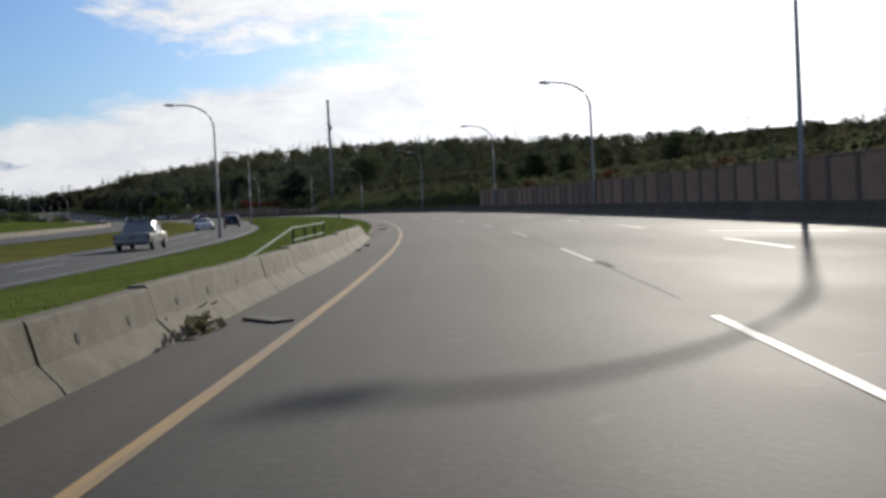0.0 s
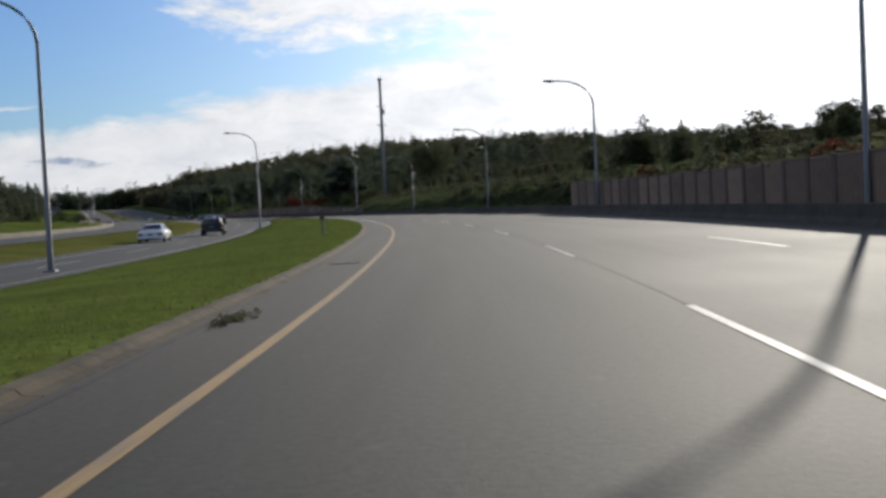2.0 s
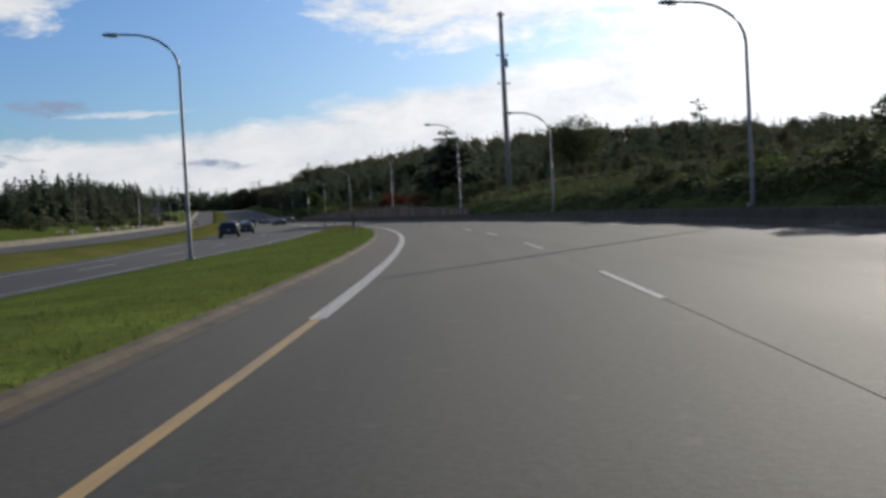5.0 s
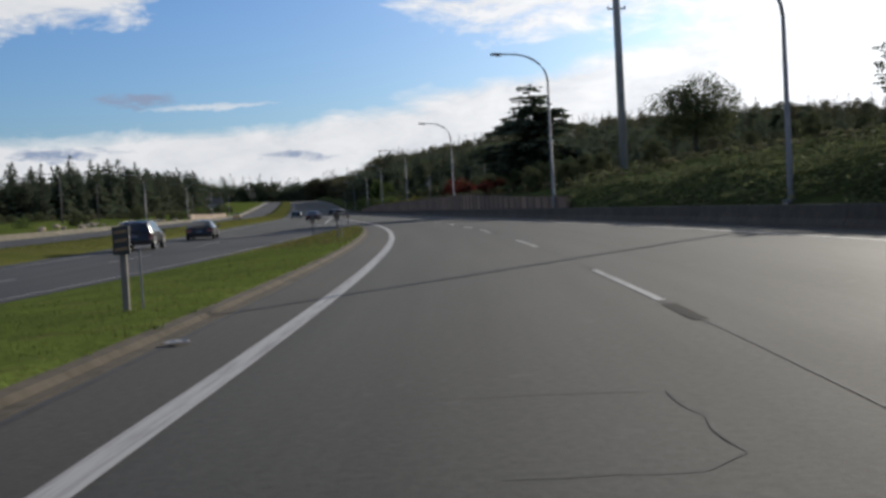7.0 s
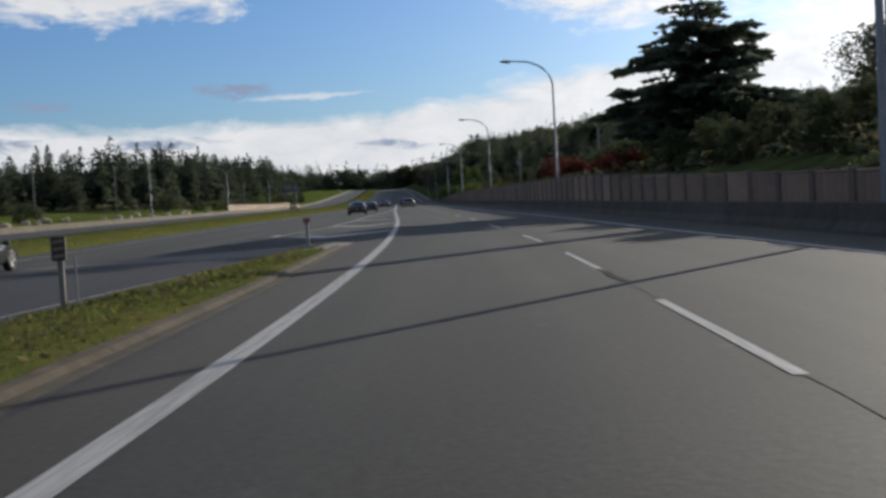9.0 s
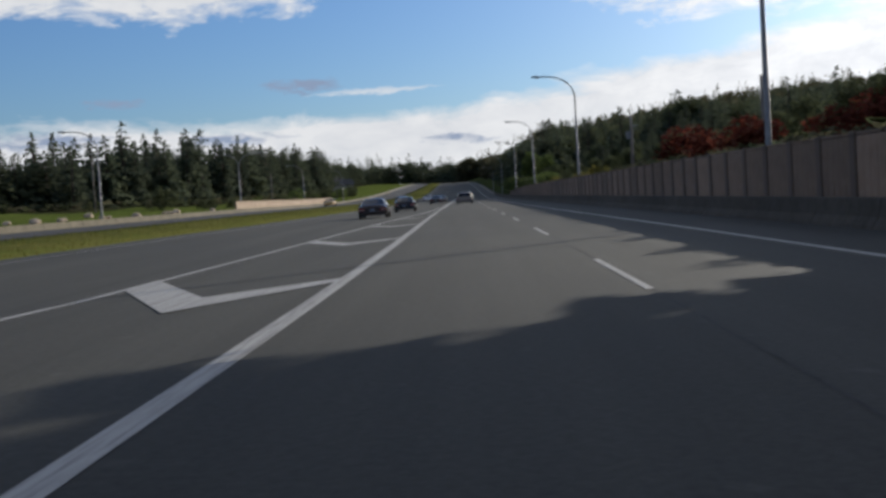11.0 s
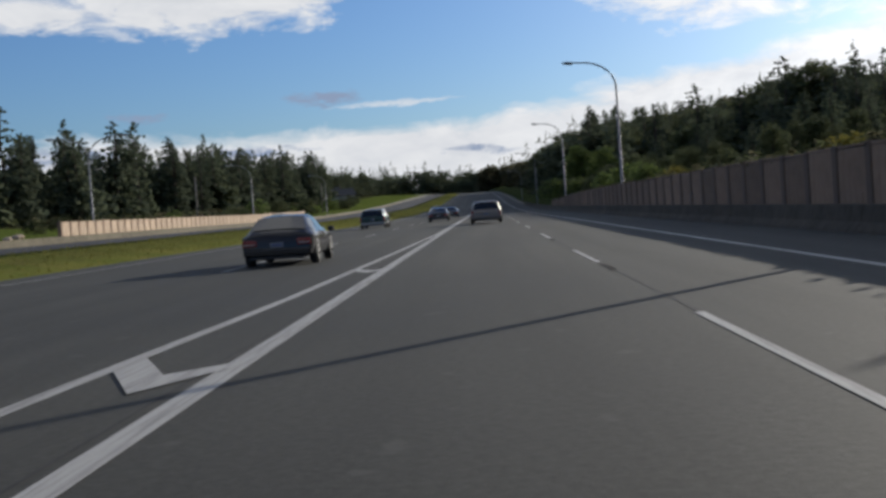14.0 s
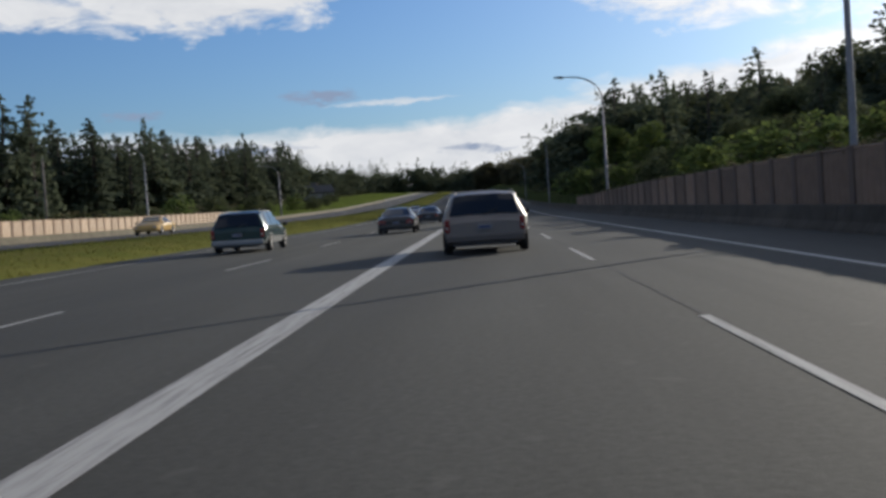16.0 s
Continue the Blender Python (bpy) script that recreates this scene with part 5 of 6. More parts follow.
def ground_cover():
    """Grass blades on the verge beside the kerb and weeds on the bank."""
    rnd = random.Random(9)
    vs, fs = [], []
    for _ in range(14000):
        s = rnd.uniform(0, 236)
        d = kerb_d(s) - 0.30 - abs(rnd.gauss(0, 1.6)) + 0.1 * noise.noise((s * 0.8, 3.0, 0.0))
        if d < left_r(s) + 0.2:
            continue
        p = spot(s, d, land(s, d) - 0.02)
        h = rnd.uniform(0.03, 0.08) * (1.6 if rnd.random() < 0.06 else 1)
        for _ in range(3):
            a = rnd.uniform(0, 6.28)
            q = p + Vector((rnd.uniform(-0.06, 0.06), rnd.uniform(-0.06, 0.06), 0))
            u = Vector((math.cos(a), math.sin(a), 0))
            n = len(vs)
            vs += [q - u * 0.012, q + u * 0.012, q + Vector((rnd.uniform(-0.04, 0.04), rnd.uniform(-0.04, 0.04), h))]
            fs.append((n, n + 1, n + 2))
    tagged(new("grass", mesh_of("grass", vs, fs, M_BLADE)), "short green grass on the verge by the kerb", "grass", kind="stuff")
    vs, fs = [], []
    for _ in range(22000):
        s = rnd.uniform(178, 236)
        x = rnd.uniform(0.45, 9)
        mound = max(0.0, noise.noise((s * 0.22, x * 0.4, 3.0))) * 1.1 + max(0.0, noise.noise((s * 0.7, x * 0.9, 8.0))) * 0.4
        leaf_patch(vs, fs, spot(s, wall_d(s) + x, land(s, wall_d(s) + x) + (mound + 0.06) * rnd.uniform(0.6, 1.0)), rnd.uniform(0.09, 0.2), rnd, 0.0, 2)
    tagged(new("bank_plants", mesh_of("bank_plants", vs, fs, M_HERB)), "tangled low green plants covering the bank", "plants", kind="stuff")
    vs, fs = [], []
    for _ in range(9000):
        s = rnd.uniform(128, 197)
        k = rnd.random()
        swell = 0.8 + 0.35 * noise.noise((s * 0.21, 2.0, 0.0)) + 0.2 * noise.noise((s * 0.7, 5.0, 0.0))
        fall = 1.0 - 0.45 * max(0.0, (s - 178) / 27)
        x = 0.55 + 2.6 * k + rnd.uniform(-0.15, 0.15)
        z = (0.35 + 1.75 * min(1.0, k * 1.7)) * swell * fall + rnd.gauss(0, 0.07)
        leaf_patch(vs, fs, spot(s, wall_d(s) + x, z), rnd.uniform(0.14, 0.34), rnd, 0.1, 2)
    tagged(new("hedge", mesh_of("hedge", vs, fs, M_LEAF)), "dense dark green creeper hedge above the low barrier", "hedge", kind="stuff")
    for mat, name, words in ((M_LEAF_OLIVE, "undergrowth", "olive brown brush on the slope under the trees"), (M_LEAF, "undergrowth", "dark green scrub on the slope under the trees")):
        vs, fs = [], []
        for i in range(9000):
            s = rnd.uniform(0, 640) if i < 6500 else rnd.uniform(20, 125) if i < 7800 else rnd.uniform(236, 330)
            x = 3 + 62 * rnd.random() ** 1.3
            d = wall_d(s) + x
            if BANK(s) > 0.5 and x < 9:
                continue
            leaf_patch(vs, fs, spot(s, d, land(s, d) + rnd.uniform(0.0, 0.7)), rnd.uniform(0.28, 0.62), rnd, 0.0, 4)
        for _ in range(2500):
            s = rnd.uniform(230, 720)
            d = wood_l(s) + 6 - rnd.uniform(0, 34)
            leaf_patch(vs, fs, spot(s, d, land(s, d) + rnd.uniform(0.0, 1.2)), rnd.uniform(0.7, 1.5), rnd, 0.0, 2)
        tagged(new(name, mesh_of(name, vs, fs, mat)), words, "undergrowth", kind="stuff")
    vs, fs = [], []
    for _ in range(3600):
        s = rnd.uniform(255, 470) if rnd.random() < 0.75 else rnd.uniform(-20, 131)
        top, d = (wall_top_2(s) + climb(s), wall_d(s) + 0.95) if s > 200 else (wall_top_1(s), wall_d(s) + 1.0)
        if noise.noise((s * 0.11, 3.0, 0.0)) < -0.05:
            continue
        leaf_patch(vs, fs, spot(s, d + rnd.uniform(-0.08, 0.7), top + rnd.gauss(0.0, 0.07)), rnd.uniform(0.12, 0.26), rnd, 0.1, 2)
    tagged(new("ivy", mesh_of("ivy", vs, fs, M_LEAF_OLIVE)), "pale olive creeper lying along the wall's top", "climbing plant", kind="stuff")
    vs, fs = [], []
    for _ in range(5000):
        s = rnd.uniform(225, 520)
        k = rnd.random()
        d = on_r(s) * k + left_l(s) * (1 - k)
        p = spot(s, d, land(s, d))
        for _ in range(2):
            n, a, h = len(vs), rnd.uniform(0, 6.28), rnd.uniform(0.03, 0.1)
            u = Vector((math.cos(a), math.sin(a), 0)) * 0.04
            vs += [p - u, p + u, p + Vector((rnd.uniform(-0.06, 0.06), rnd.uniform(-0.06, 0.06), h))]
            fs.append((n, n + 1, n + 2))
    for _ in range(1500):
        s = rnd.uniform(204, 239)
        d = rnd.uniform(left_r(s) + 0.2, kerb_d(s) - 0.55)
        p = spot(s, d, land(s, d))
        n, a, h = len(vs), rnd.uniform(0, 6.28), rnd.uniform(0.03, 0.1)
        u = Vector((math.cos(a), math.sin(a), 0)) * 0.02
        vs += [p - u, p + u, p + Vector((rnd.uniform(-0.06, 0.06), rnd.uniform(-0.06, 0.06), h))]
        fs.append((n, n + 1, n + 2))
    tagged(new("dry_grass", mesh_of("dry_grass", vs, fs, M_STRAW)), "dry yellowish grass on the median and island", "grass", kind="stuff")


M_HERB = leafage("bank_herb_leaves", (0.100, 0.124, 0.058), (0.168, 0.190, 0.086), 0.2, 0.5)
M_WEED = leafage("rusty_weeds", (0.135, 0.118, 0.048), (0.22, 0.185, 0.085), 0.2, 0.5)
M_BLADE = leafage("grass_blades", (0.086, 0.110, 0.028), (0.132, 0.164, 0.042), 0.2, 0.35)
M_STRAW = leafage("dry_grass_blades", (0.12, 0.13, 0.032), (0.21, 0.195, 0.06), 0.25, 0.5)

ground_cover()


def island_weeds():
    rnd = random.Random(12)
    vs, fs = [], []
    for _ in range(1300):
        s = rnd.uniform(200, 236)
        d = kerb_d(s) - 0.36 - rnd.random() * 2.8
        if d > left_r(s) + 0.3:
            leaf_patch(vs, fs, spot(s, d, land(s, d) + rnd.uniform(0.0, 0.06)), rnd.uniform(0.04, 0.12), rnd, 0.0, 2)
    tagged(new("weeds", mesh_of("weeds", vs, fs, M_WEED)), "rusty dry weeds along the grass island by the kerb", "weeds", kind="stuff")


island_weeds()
# ---- vehicles ----
M_GLASS = material("tinted_car_glass", (0.012, 0.014, 0.016), 0.08, spec=0.6)
M_TYRE = material("black_tyre", (0.018, 0.018, 0.018), 0.85, grain=[((0.04, 0.04, 0.04), 9.0, 0.5)])
M_RIM = material("alloy_rim", (0.45, 0.45, 0.46), 0.35, 0.8)
M_TRIM = material("black_plastic_trim", (0.022, 0.022, 0.023), 0.6)
M_TAIL = material("red_tail_light", (0.20, 0.012, 0.012), 0.25, coat=0.3)
M_AMBER = material("clear_light_glass", (0.34, 0.31, 0.28), 0.2, coat=0.3)
M_PLATE = material("dull_number_plate", (0.20, 0.205, 0.215), 0.7)
M_PLATE_INK = material("blue_plate_bar", (0.04, 0.06, 0.16), 0.5)


def paint(name, base, metal=0.3, rough=0.35):
    return material(name, base, min(rough, 0.2) if max(base) < 0.1 else rough, metal * 0.5, coat=0.1, spec=0.35, grain=[(tuple(c * 0.9 for c in base), 1.5, 0.5)])


# stations from tail to nose: y, foot, belt, top, half width low, half width belt, half width top
SHAPES = {
    "minivan": dict(st=((0.0, 0.30, 0.66, 0.70, 0.80, 0.87, 0.80), (0.10, 0.24, 0.74, 0.80, 0.86, 0.93, 0.85), (0.36, 0.22, 0.83, 1.29, 0.86, 0.95, 0.70), (0.8, 0.22, 0.84, 1.37, 0.86, 0.95, 0.73), (2.4, 0.22, 0.82, 1.38, 0.86, 0.95, 0.73),
                        (2.95, 0.22, 0.80, 1.31, 0.88, 0.95, 0.66), (3.75, 0.22, 0.78, 0.90, 0.87, 0.94, 0.76), (4.35, 0.24, 0.68, 0.78, 0.84, 0.90, 0.74), (4.62, 0.28, 0.52, 0.62, 0.78, 0.82, 0.68), (4.7, 0.32, 0.42, 0.48, 0.66, 0.70, 0.60)),
                    side=((0.62, 1.45), (1.55, 2.38), (2.48, 3.3)), rear=(0.13, 0.37), front=(3.03, 3.68), wheels=(0.95, 3.85), r=0.30),
    "suv": dict(st=((0.0, 0.36, 0.66, 0.70, 0.72, 0.80, 0.76), (0.06, 0.32, 0.78, 0.82, 0.78, 0.86, 0.78), (0.22, 0.30, 0.84, 1.32, 0.80, 0.88, 0.66), (0.55, 0.30, 0.84, 1.41, 0.80, 0.88, 0.67), (2.1, 0.30, 0.82, 1.42, 0.80, 0.88, 0.67),
                    (2.5, 0.30, 0.80, 1.36, 0.80, 0.88, 0.64), (3.05, 0.30, 0.80, 0.93, 0.80, 0.88, 0.74), (3.9, 0.32, 0.74, 0.86, 0.78, 0.85, 0.74), (4.2, 0.34, 0.60, 0.72, 0.74, 0.80, 0.70), (4.28, 0.36, 0.48, 0.56, 0.68, 0.74, 0.66)),
                side=((0.4, 0.95), (1.03, 1.75), (1.83, 2.7)), rear=(0.08, 0.20), front=(2.56, 3.0), wheels=(0.75, 3.4), r=0.33),
    "sedan": dict(st=((0.0, 0.30, 0.58, 0.62, 0.70, 0.78, 0.70), (0.12, 0.22, 0.66, 0.76, 0.80, 0.86, 0.74), (0.75, 0.20, 0.72, 0.82, 0.82, 0.88, 0.72), (1.45, 0.20, 0.72, 1.14, 0.82, 0.88, 0.58), (1.9, 0.20, 0.72, 1.20, 0.82, 0.88, 0.58), (2.5, 0.20, 0.70, 1.18, 0.82, 0.88, 0.57),
                      (3.25, 0.20, 0.70, 0.80, 0.82, 0.88, 0.70), (4.1, 0.22, 0.60, 0.70, 0.80, 0.84, 0.70), (4.45, 0.26, 0.46, 0.56, 0.74, 0.78, 0.64), (4.52, 0.28, 0.38, 0.44, 0.66, 0.70, 0.6)),
                  side=((1.1, 1.85), (1.93, 2.95)), rear=(0.80, 1.42), front=(2.55, 3.2), wheels=(0.85, 3.55), r=0.28),
    "hatch": dict(st=((0.0, 0.30, 0.58, 0.62, 0.70, 0.78, 0.70), (0.10, 0.22, 0.68, 0.76, 0.78, 0.84, 0.74), (0.22, 0.20, 0.70, 0.82, 0.80, 0.85, 0.72), (0.85, 0.20, 0.71, 1.14, 0.80, 0.86, 0.58), (1.4, 0.20, 0.71, 1.19, 0.80, 0.86, 0.58), (2.1, 0.20, 0.70, 1.17, 0.80, 0.86, 0.57),
                      (2.85, 0.20, 0.70, 0.80, 0.80, 0.86, 0.70), (3.7, 0.22, 0.58, 0.68, 0.78, 0.82, 0.68), (3.98, 0.26, 0.46, 0.55, 0.72, 0.76, 0.62), (4.05, 0.28, 0.38, 0.43, 0.64, 0.68, 0.58)),
                  side=((0.6, 1.3), (1.38, 2.55)), rear=(0.26, 0.82), front=(2.16, 2.8), wheels=(0.72, 3.2), r=0.28),
    "pickup": dict(st=((0.0, 0.38, 0.70, 0.80, 0.80, 0.86, 0.80), (0.05, 0.34, 0.76, 0.86, 0.84, 0.90, 0.84), (1.75, 0.32, 0.78, 0.88, 0.84, 0.90, 0.84), (1.82, 0.32, 0.86, 1.34, 0.84, 0.90, 0.66), (2.1, 0.32, 0.86, 1.46, 0.84, 0.90, 0.68), (3.1, 0.32, 0.84, 1.45, 0.84, 0.90, 0.67),
                       (3.75, 0.32, 0.82, 0.98, 0.84, 0.90, 0.76), (4.7, 0.34, 0.78, 0.90, 0.82, 0.88, 0.76), (5.0, 0.36, 0.62, 0.74, 0.78, 0.84, 0.72), (5.08, 0.38, 0.5, 0.58, 0.70, 0.76, 0.66)),
                   side=((1.98, 2.6), (2.68, 3.4)), rear=(1.84, 2.06), front=(3.16, 3.68), wheels=(0.95, 4.15), r=0.35),
}


def vehicle(name, label, shape, mat, s, d, turn=0.0, lower=None):
    """A car with its tail at (s, d), heading along the lanes."""
    S = SHAPES[shape]
    st = S["st"]
    car = thing(name, label, "car" if shape != "pickup" else "truck", stand(s, d, turn=turn), "traffic")
    ys = [q[0] for q in st]

    def ring(y):
        v = [float(np.interp(y, ys, [q[i] for q in st])) for i in range(1, 7)]
        foot, belt, top, wl, wb, wt = v
        belt = min(belt, top - 0.05)
        mid = foot + (belt - foot) * 0.55
        return [(0, foot), (wl * 0.9, foot), (wl, foot + 0.05), (wb, mid), (wb * 0.985, belt), (wt, top - 0.05), (wt * 0.86, top - 0.008), (wt * 0.45, top + 0.014), (0, top + 0.02)]

    bm = bmesh.new()
    dense = sorted(set(ys + [(a + b) / 2 for a, b in zip(ys, ys[1:])]))
    rows = []
    for y in dense:
        half = ring(y)
        rows.append([bm.verts.new((x, y, z)) for x, z in half] + [bm.verts.new((-x, y, z)) for x, z in half[-2:0:-1]])
    n = len(rows[0])
    for r0, r1 in zip(rows, rows[1:]):
        for k in range(n):
            bm.faces.new((r0[k], r0[(k + 1) % n], r1[(k + 1) % n], r1[k]))
    bm.faces.new(rows[0]), bm.faces.new(rows[-1][::-1])
    bmesh.ops.recalc_face_normals(bm, faces=bm.faces)
    body = part("body", bm, mat, car, smooth=True)
    body.data.set_sharp_from_angle(angle=radians(38))
    # windows
    for side in (-1, 1):
        for y0, y1 in S["side"]:
            bm = bmesh.new()
            cols = []
            for k in range(4):
                y = y0 + (y1 - y0) * k / 3
                q = ring(y)
                (xa, za), (xb, zb) = q[4], q[5]
                lo, hi = 0.10, 0.93
                cols.append([bm.verts.new((side * (xa + (xb - xa) * f + 0.008), y, za + (zb - za) * f + 0.004)) for f in (lo, hi)])
            for a, b in zip(cols, cols[1:]):
                bm.faces.new((a[0], b[0], b[1], a[1]) if side > 0 else (a[0], a[1], b[1], b[0]))
            part("side_window", bm, M_GLASS, body)
    for nm, (y0, y1), back in (("rear_window", S["rear"], -1), ("windscreen", S["front"], 1)):
        bm = bmesh.new()
        cols = []
        for k in range(4):
            y = y0 + (y1 - y0) * k / 3
            q = ring(y)
            cols.append([bm.verts.new((f * q[5][0] * 0.93, y + back * 0.014, (q[6][1] if abs(f) > 0.6 else q[7][1] + 0.004) + 0.012)) for f in (-1, -0.5, 0, 0.5, 1)])
        for a, b in zip(cols, cols[1:]):
            for i in range(4):
                bm.faces.new((a[i], a[i + 1], b[i + 1], b[i]))
        part(nm, bm, M_GLASS, body)
    # wheels
    r = S["r"]
    for y in S["wheels"]:
        w = ring(y)[3][0]
        for side in (-1, 1):
            bm = bmesh.new()
            prof = [(-0.19, r * 0.62), (-0.19, r * 0.93), (-0.15, r), (-0.04, r), (0.0, r * 0.93), (0.005, r * 0.62)]
            rings = [[bm.verts.new((side * (w + 0.012 + x), y + math.cos(a * math.pi / 9) * q, r + math.sin(a * math.pi / 9) * q)) for a in range(18)] for x, q in prof]
            for r0, r1 in zip(rings, rings[1:]):
                for k in range(18):
                    bm.faces.new((r0[k], r0[(k + 1) % 18], r1[(k + 1) % 18], r1[k]))
            bmesh.ops.recalc_face_normals(bm, faces=bm.faces)
            wheel = part("wheel", bm, M_TYRE, car, smooth=True)
            bm = bmesh.new()
            q = r * 0.64
            c = bm.verts.new((side * (w - 0.01), y, r))
            rim = [bm.verts.new((side * (w + (0.012 if k % 4 < 2 else -0.03)), y + math.cos(k * math.pi / 10) * q, r + math.sin(k * math.pi / 10) * q)) for k in range(20)]
            for k in range(20):
                bm.faces.new((c, rim[k], rim[(k + 1) % 20]))
            part("rim", bm, M_RIM, wheel)
            # flat black half disc: painted shade of the wheel opening, body is not cut
            bm = bmesh.new()
            arc = [(math.cos(k * math.pi / 10) * (r + 0.05), math.sin(k * math.pi / 10) * (r + 0.05)) for k in range(11)]
            vs0 = [bm.verts.new((side * (w + 0.004), y + a, max(0.16, r + b - 0.02))) for a, b in arc]
            bm.faces.new(vs0 if side < 0 else vs0[::-1])
            part("wheel_arch", bm, M_TRIM, body)
    # tail and nose
    q = ring(0.06)
    w, top = q[3][0], q[4][1]
    foot = st[1][1]
    bm = bmesh.new()
    box(bm, -w * 0.97, w * 0.97, -0.09, 0.10, foot + 0.02, foot + 0.20, 0.04)
    bumper = part("rear_bumper", bm, lower or mat, car)
    bm = bmesh.new()
    box(bm, -w * 0.8, w * 0.8, -0.05, 0.1, foot - 0.05, foot + 0.018, 0.01)
    part("valance", bm, M_TRIM, bumper)
    tall = 0.29 if shape in ("minivan", "suv", "pickup") else 0.15
    for side in (-1, 1):
        bm = bmesh.new()
        x0, x1 = sorted((side * (w - 0.02), side * (w - (0.13 if tall > 0.2 else 0.34))))
        z1 = top + (0.08 if shape == "minivan" else -0.01)
        box(bm, x0, x1, -0.035, 0.10, z1 - tall, z1, 0.02)
        light = part("tail_light", bm, M_TAIL, car)
        bm = bmesh.new()
        box(bm, x0 + 0.03, x1 - 0.03, -0.04, -0.033, z1 - tall * 0.75, z1 - tall * 0.55)
        part("reversing_light", bm, M_AMBER, light)
        nose = st[-2]
        bm = bmesh.new()
        x0, x1 = sorted((side * (nose[5] - 0.03), side * (nose[5] - 0.3)))
        box(bm, x0, x1, nose[0] - 0.12, nose[0] + 0.05, nose[3] - 0.17, nose[3] - 0.04, 0.03)
        part("headlight", bm, M_AMBER, car)
        bm = bmesh.new()
        ym = S["front"][1] - 0.25
        xm = ring(ym)[4][0]
        x0, x1 = sorted((side * (xm + 0.03), side * (xm + 0.19)))
        box(bm, x0, x1, ym - 0.05, ym + 0.05, ring(ym)[4][1] + 0.02, ring(ym)[4][1] + 0.15, 0.03)
        mirror = part("wing_mirror", bm, M_TRIM, car)
        bm = bmesh.new()
        for yh in [p[1] - 0.16 for p in S["side"][-2:]]:
            x0, x1 = sorted((side * (w + 0.004), side * (w + 0.035)))
            box(bm, x0, x1, yh - 0.08, yh + 0.08, top - 0.10, top - 0.07, 0.008)
        part("door_handle", bm, M_TRIM, body)
        bm = bmesh.new()
        for yh in [p[0] - 0.045 for p in S["side"]]:
            q2 = ring(yh)
            a, b = q2[3], q2[4]
            vs0 = [bm.verts.new((side * (x + 0.003), yh + e, z)) for x, z, e in ((a[0], a[1] - 0.2, 0), (a[0], a[1] - 0.2, 0.012), (a[0], a[1], 0.012), (a[0], a[1], 0))]
            vs1 = [bm.verts.new((side * (x + 0.003), yh + e, z)) for x, z, e in ((b[0], b[1], 0.012), (b[0], b[1], 0))]
            bm.faces.new(vs0), bm.faces.new((vs0[3], vs0[2], vs1[0], vs1[1]))
        part("door_seam", bm, M_TRIM, body)
    bm = bmesh.new()
    zp = foot + (0.36 if tall > 0.2 else 0.28)
    box(bm, -0.16, 0.16, -0.05, 0.05, zp - 0.055, zp + 0.055, 0.006)
    plate = part("number_plate", bm, M_PLATE, car)
    bm = bmesh.new()
    box(bm, -0.12, 0.12, -0.054, -0.051, zp - 0.022, zp + 0.022)
    part("plate_bar", bm, M_PLATE_INK, plate)
    if tall > 0.2 and shape != "pickup":
        bm = bmesh.new()
        y = S["rear"][0]
        tube(bm, [(0.0, y - 0.04, ring(y)[6][1] + 0.02), (0.3, y + 0.02, ring(y + 0.06)[6][1] + 0.03)], 0.012, 6)
        part("rear_wiper", bm, M_TRIM, body)
        for side in (-1, 1):
            bm = bmesh.new()
            ya, yb = S["rear"][1] + 0.35, S["front"][0] - 0.2
            xr = ring((ya + yb) / 2)[6][0]
            tube(bm, [(side * xr, ya, ring(ya)[6][1]), (side * xr, ya + 0.1, ring(ya)[6][1] + 0.05), (side * xr, yb - 0.1, ring(yb)[6][1] + 0.05), (side * xr, yb, ring(yb)[6][1])], 0.016, 6)
            part("roof_rail", bm, M_TRIM, body)
    if lower is not None:
        for side in (-1, 1):
            bm = bmesh.new()
            cols = []
            for k in range(9):
                y = 0.3 + (st[-3][0] - 0.3) * k / 8
                q2 = ring(y)
                cols.append([bm.verts.new((side * (x + 0.005), y, z)) for x, z in ((q2[2][0], q2[2][1]), (q2[2][0] + (q2[3][0] - q2[2][0]) * 0.75, q2[2][1] + (q2[3][1] - q2[2][1]) * 0.75))])
            for a, b in zip(cols, cols[1:]):
                bm.faces.new((a[0], b[0], b[1], a[1]) if side > 0 else (a[0], a[1], b[1], b[0]))
            part("lower_panel", bm, lower, body)
    return car


P_SILVER = paint("champagne_silver_paint", (0.205, 0.178, 0.155), 0.35, 0.4)
# darker champagne tone for the rear bumper and lower sides
P_BUMPER = paint("darker_champagne_paint", (0.115, 0.10, 0.088), 0.1, 0.5)
P_BLACK = paint("black_paint_gloss", (0.014, 0.014, 0.016), 0.1, 0.25)
P_MAROON = paint("dark_maroon_paint", (0.022, 0.014, 0.016), 0.0, 0.35)
P_TEAL = paint("dark_teal_paint", (0.014, 0.042, 0.045), 0.4, 0.3)
P_GREYTRIM = paint("grey_lower_paint", (0.26, 0.27, 0.27), 0.4, 0.4)
P_WHITE = paint("white_paint", (0.62, 0.63, 0.64), 0.0, 0.3)
P_BLUE = paint("slate_paint", (0.05, 0.052, 0.058), 0.4, 0.3)
P_YELLOW = paint("yellow_cab_paint", (0.44, 0.28, 0.08), 0.0, 0.35)
P_GREY = paint("grey_paint", (0.16, 0.165, 0.17), 0.5, 0.35)

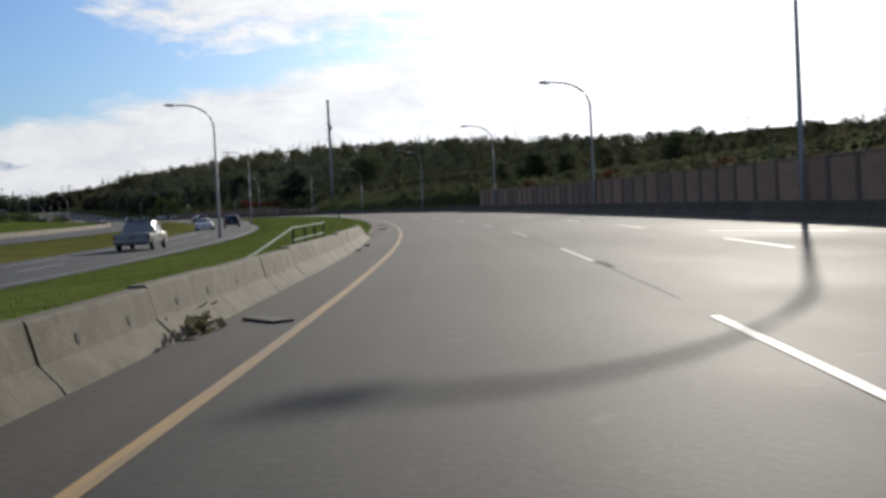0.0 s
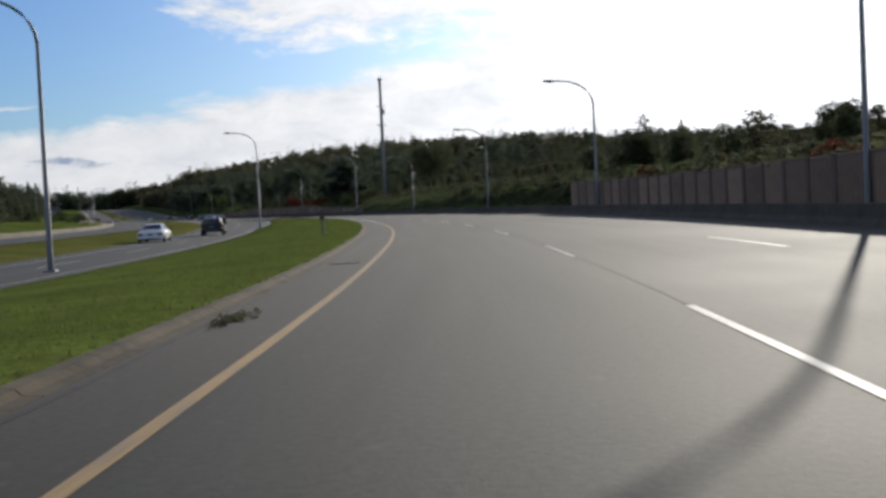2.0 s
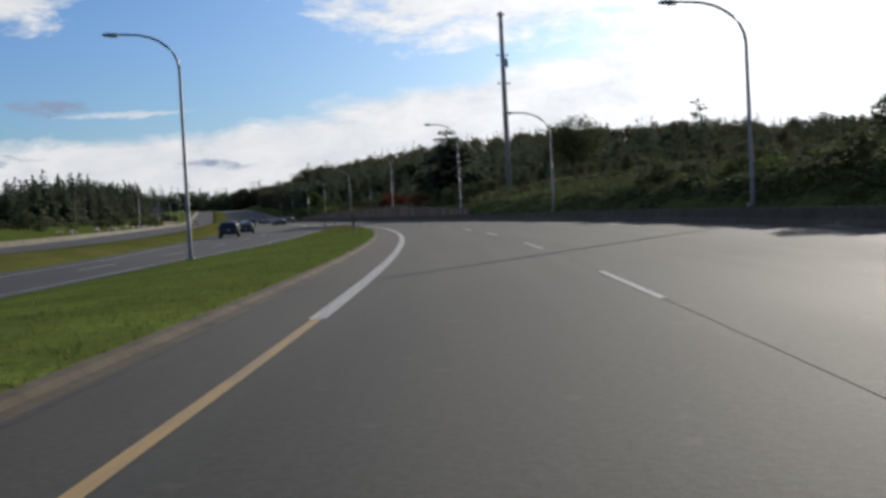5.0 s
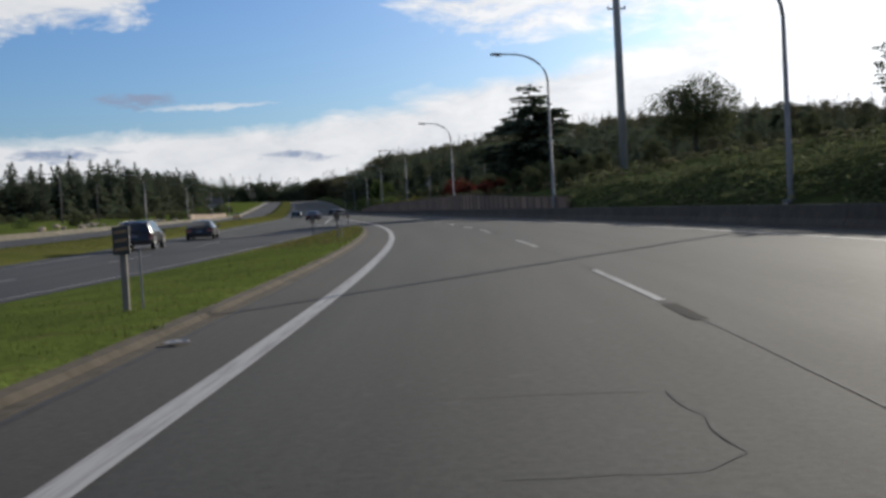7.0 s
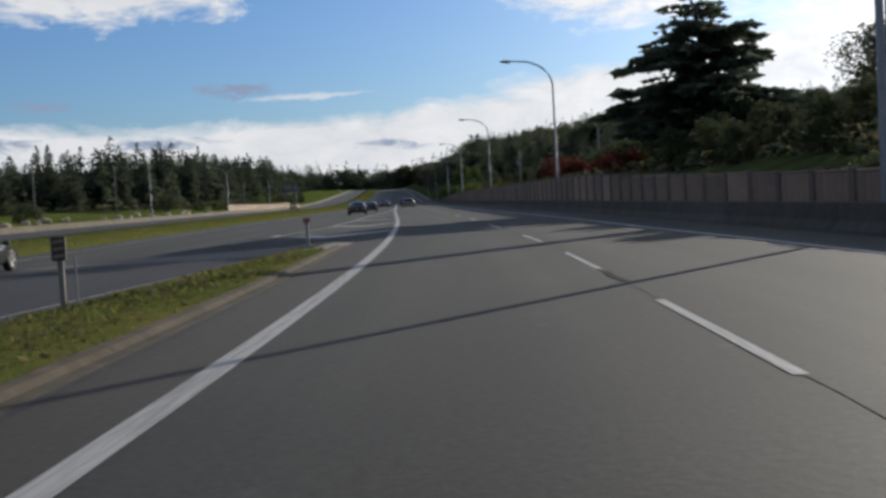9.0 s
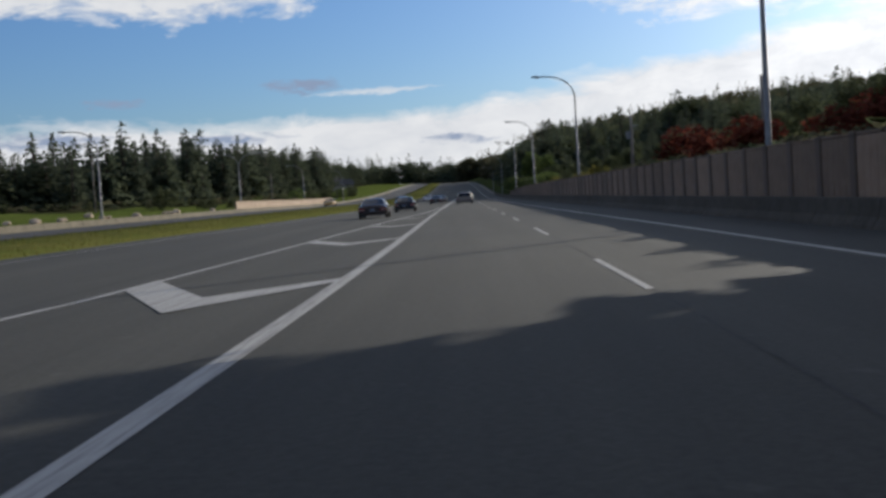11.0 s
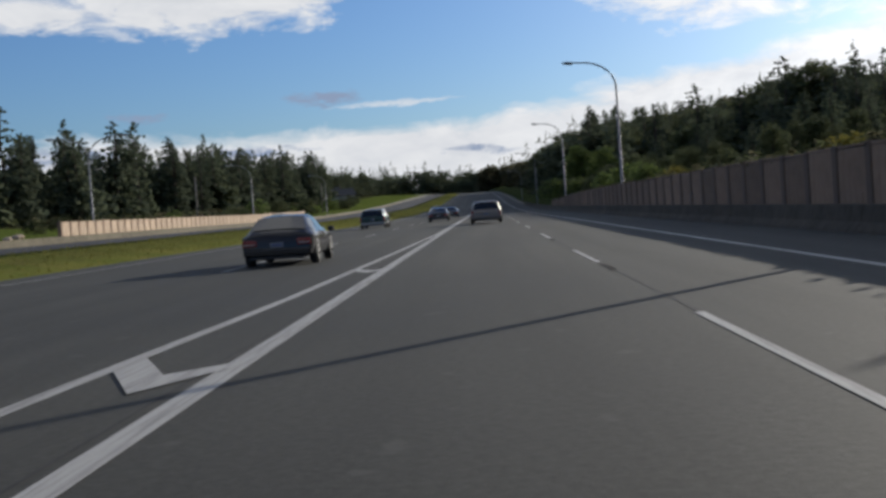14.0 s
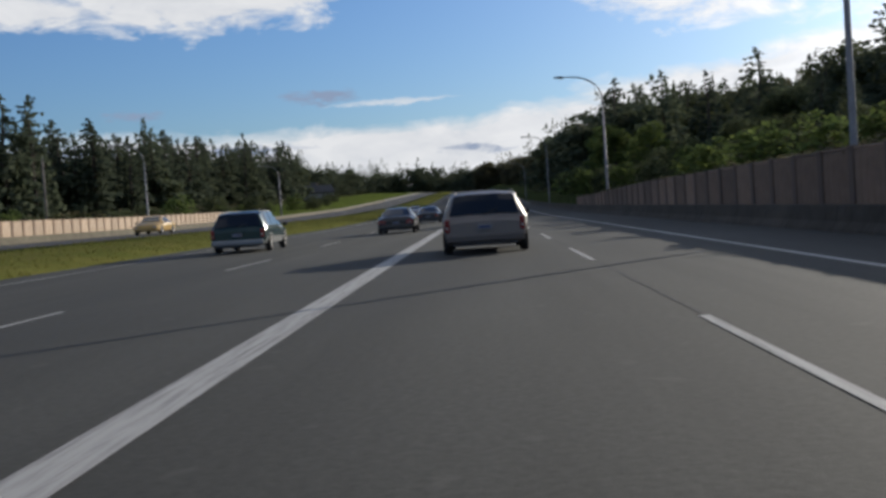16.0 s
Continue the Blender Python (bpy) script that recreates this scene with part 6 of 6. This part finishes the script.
vehicle("minivan", "champagne silver minivan with a dark tinted rear window", "minivan", P_SILVER, 392.0, 0.0, lower=P_BUMPER)
vehicle("sport_utility_vehicle", "black boxy sport utility vehicle with roof rails", "suv", P_BLACK, 428.0, -0.35)
vehicle("minivan", "dark teal minivan with pale grey lower panels", "minivan", P_TEAL, 405.0, -8.2, lower=P_GREYTRIM)
vehicle("hatchback", "black two-door hatchback car with bright wheels", "hatch", P_BLACK, 347.0, -4.9)
vehicle("sedan", "dark maroon sedan car on the highway", "sedan", P_MAROON, 321.5, -5.6)
vehicle("sedan", "dark grey sedan car", "sedan", paint("dark_grey_paint", (0.045, 0.045, 0.048), 0.4, 0.35), 421.0, -4.1)
vehicle("sedan", "dark slate sedan car", "sedan", P_BLUE, 452.0, -4.0)
vehicle("pickup_truck", "grey pickup truck with an open bed", "pickup", P_GREY, 58.5, -14.6)
vehicle("sedan", "white sedan car on the lower carriageway", "sedan", P_WHITE, 123.0, -16.9)
vehicle("sport_utility_vehicle", "black sport utility vehicle with pale reflections", "suv", P_BLACK, 222.0, -14.1)
vehicle("hatchback", "dark hatchback car on the lower carriageway", "hatch", P_BLACK, 238.0, -12.9)
vehicle("sport_utility_vehicle", "black sport utility vehicle on the lower carriageway", "suv", P_BLACK, 139.0, -14.3)
vehicle("sedan", "yellow taxi on the oncoming carriageway", "sedan", P_YELLOW, 447.0, -22.0, turn=180)
vehicle("sedan", "white sedan car far ahead", "sedan", P_WHITE, 505.0, -8.0)

# ---- small things ----


def small_things():
    bm = bmesh.new()
    for k in range(9):
        box(bm, -0.28 + k * 0.065, -0.245 + k * 0.065, -0.45, 0.45, -0.01, 0.012)
    box(bm, -0.3, 0.3, -0.5, -0.45, -0.01, 0.014), box(bm, -0.3, 0.3, 0.45, 0.5, -0.01, 0.014)
    ob = part("drain_grate", bm, M_HOLE, at=stand(66.7, -2.32, 0.004))
    tagged(ob, "dark iron drain grate at the road's edge", "drain")
    bm = bmesh.new()
    box(bm, -0.12, 0.12, -0.35, 0.35, 0.0, 0.025, 0.008)
    tagged(part("tyre_scrap", bm, M_TYRE, at=stand(11.8, -2.1, 0.001, 35)), "flat dark strip of tyre rubber on the asphalt", "debris")
    vs, fs = [], []
    rnd = random.Random(3)
    for _ in range(60):
        leaf_patch(vs, fs, Vector((rnd.gauss(0, 0.1), rnd.gauss(0, 0.22), abs(rnd.gauss(0.1, 0.08)))), 0.12, rnd, 0.0, 1)
    ob = new("weed", mesh_of("weed", vs, fs, M_LEAF_OLIVE))
    ob.matrix_world = stand(10.9, -2.58, 0.0)
    tagged(ob, "dry weed growing at the barrier's foot", "weed", kind="stuff")
    bm = bmesh.new()
    bmesh.ops.create_grid(bm, x_segments=6, y_segments=5, size=0.07)
    for v in bm.verts:
        v.co.z = 0.01 + 0.09 * abs(noise.noise(v.co * 11 + Vector((3, 0, 0))))
    tagged(part("litter", bm, M_RED_SCRAP, at=stand(29.2, -2.52, 0.002, 20)), "crumpled red scrap lying at the barrier's foot", "litter")
    for q in range(7):
        bm = bmesh.new()
        bmesh.ops.create_icosphere(bm, subdivisions=1, radius=rnd.uniform(0.025, 0.06))
        for v in bm.verts:
            v.co *= 1 + 0.4 * noise.noise(v.co * 17 + Vector((q, 0, 0)))
            v.co.z *= 0.6
        tagged(part("concrete_crumb", bm, M_HOLE, at=stand(33.1 + rnd.uniform(-0.25, 0.25), -2.58 + rnd.uniform(0, 0.12), 0.015)), "dark crumb of broken concrete by the barrier", "rubble", "barrier rubble")
    vs, fs = [], []
    for _ in range(150):
        leaf_patch(vs, fs, Vector((rnd.gauss(0, 0.09), rnd.gauss(0, 0.32), abs(rnd.gauss(0.0, 0.02)))), 0.075, rnd, 0.0, 1)
    ob = new("leaf_litter", mesh_of("leaf_litter", vs, fs, M_LEAF_OLIVE))
    ob.matrix_world = stand(54.8, -2.5, 0.004)
    tagged(ob, "dark heap of leaves and dirt against the kerb", "debris", kind="stuff")
    bm = bmesh.new()
    bmesh.ops.create_grid(bm, x_segments=5, y_segments=4, size=0.1)
    for v in bm.verts:
        v.co.z = 0.005 + 0.03 * abs(noise.noise(v.co * 15))
    tagged(part("litter", bm, M_PLATE, at=stand(173.6, -2.62, 0.02, 30)), "pale crumpled scrap of paper on the kerb", "litter")
    rocks = random.Random(4)
    for i in range(9):
        s = rocks.uniform(222, 239)
        d = rocks.uniform(kerb_d(s) - 1.6, kerb_d(s) - 0.6)
        bm = bmesh.new()
        bmesh.ops.create_icosphere(bm, subdivisions=1, radius=rocks.uniform(0.04, 0.09))
        for v in bm.verts:
            v.co *= 1 + 0.35 * noise.noise(v.co * 7 + Vector((i, 0, 0)))
            v.co.z *= 0.6
        tagged(part("stone", bm, M_GRAVEL, at=stand(s, d, land(s, d) + 0.02)), "pale rough stone among dry grass", "stone", "verge stones")
    for i in range(34):
        s = rocks.uniform(255, 400)
        bm = bmesh.new()
        bmesh.ops.create_icosphere(bm, subdivisions=2, radius=rocks.uniform(0.2, 0.45))
        for v in bm.verts:
            v.co *= 1 + 0.4 * noise.noise(v.co * 2 + Vector((i, 0, 0)))
            v.co.z *= 0.7
        d = on_l(s) - rocks.uniform(3.5, 6.5)
        tagged(part("boulder", bm, M_TAN, at=stand(s, d, land(s, d) + 0.1)), "pale tan boulder on the far verge", "rock", "verge boulders")


small_things()
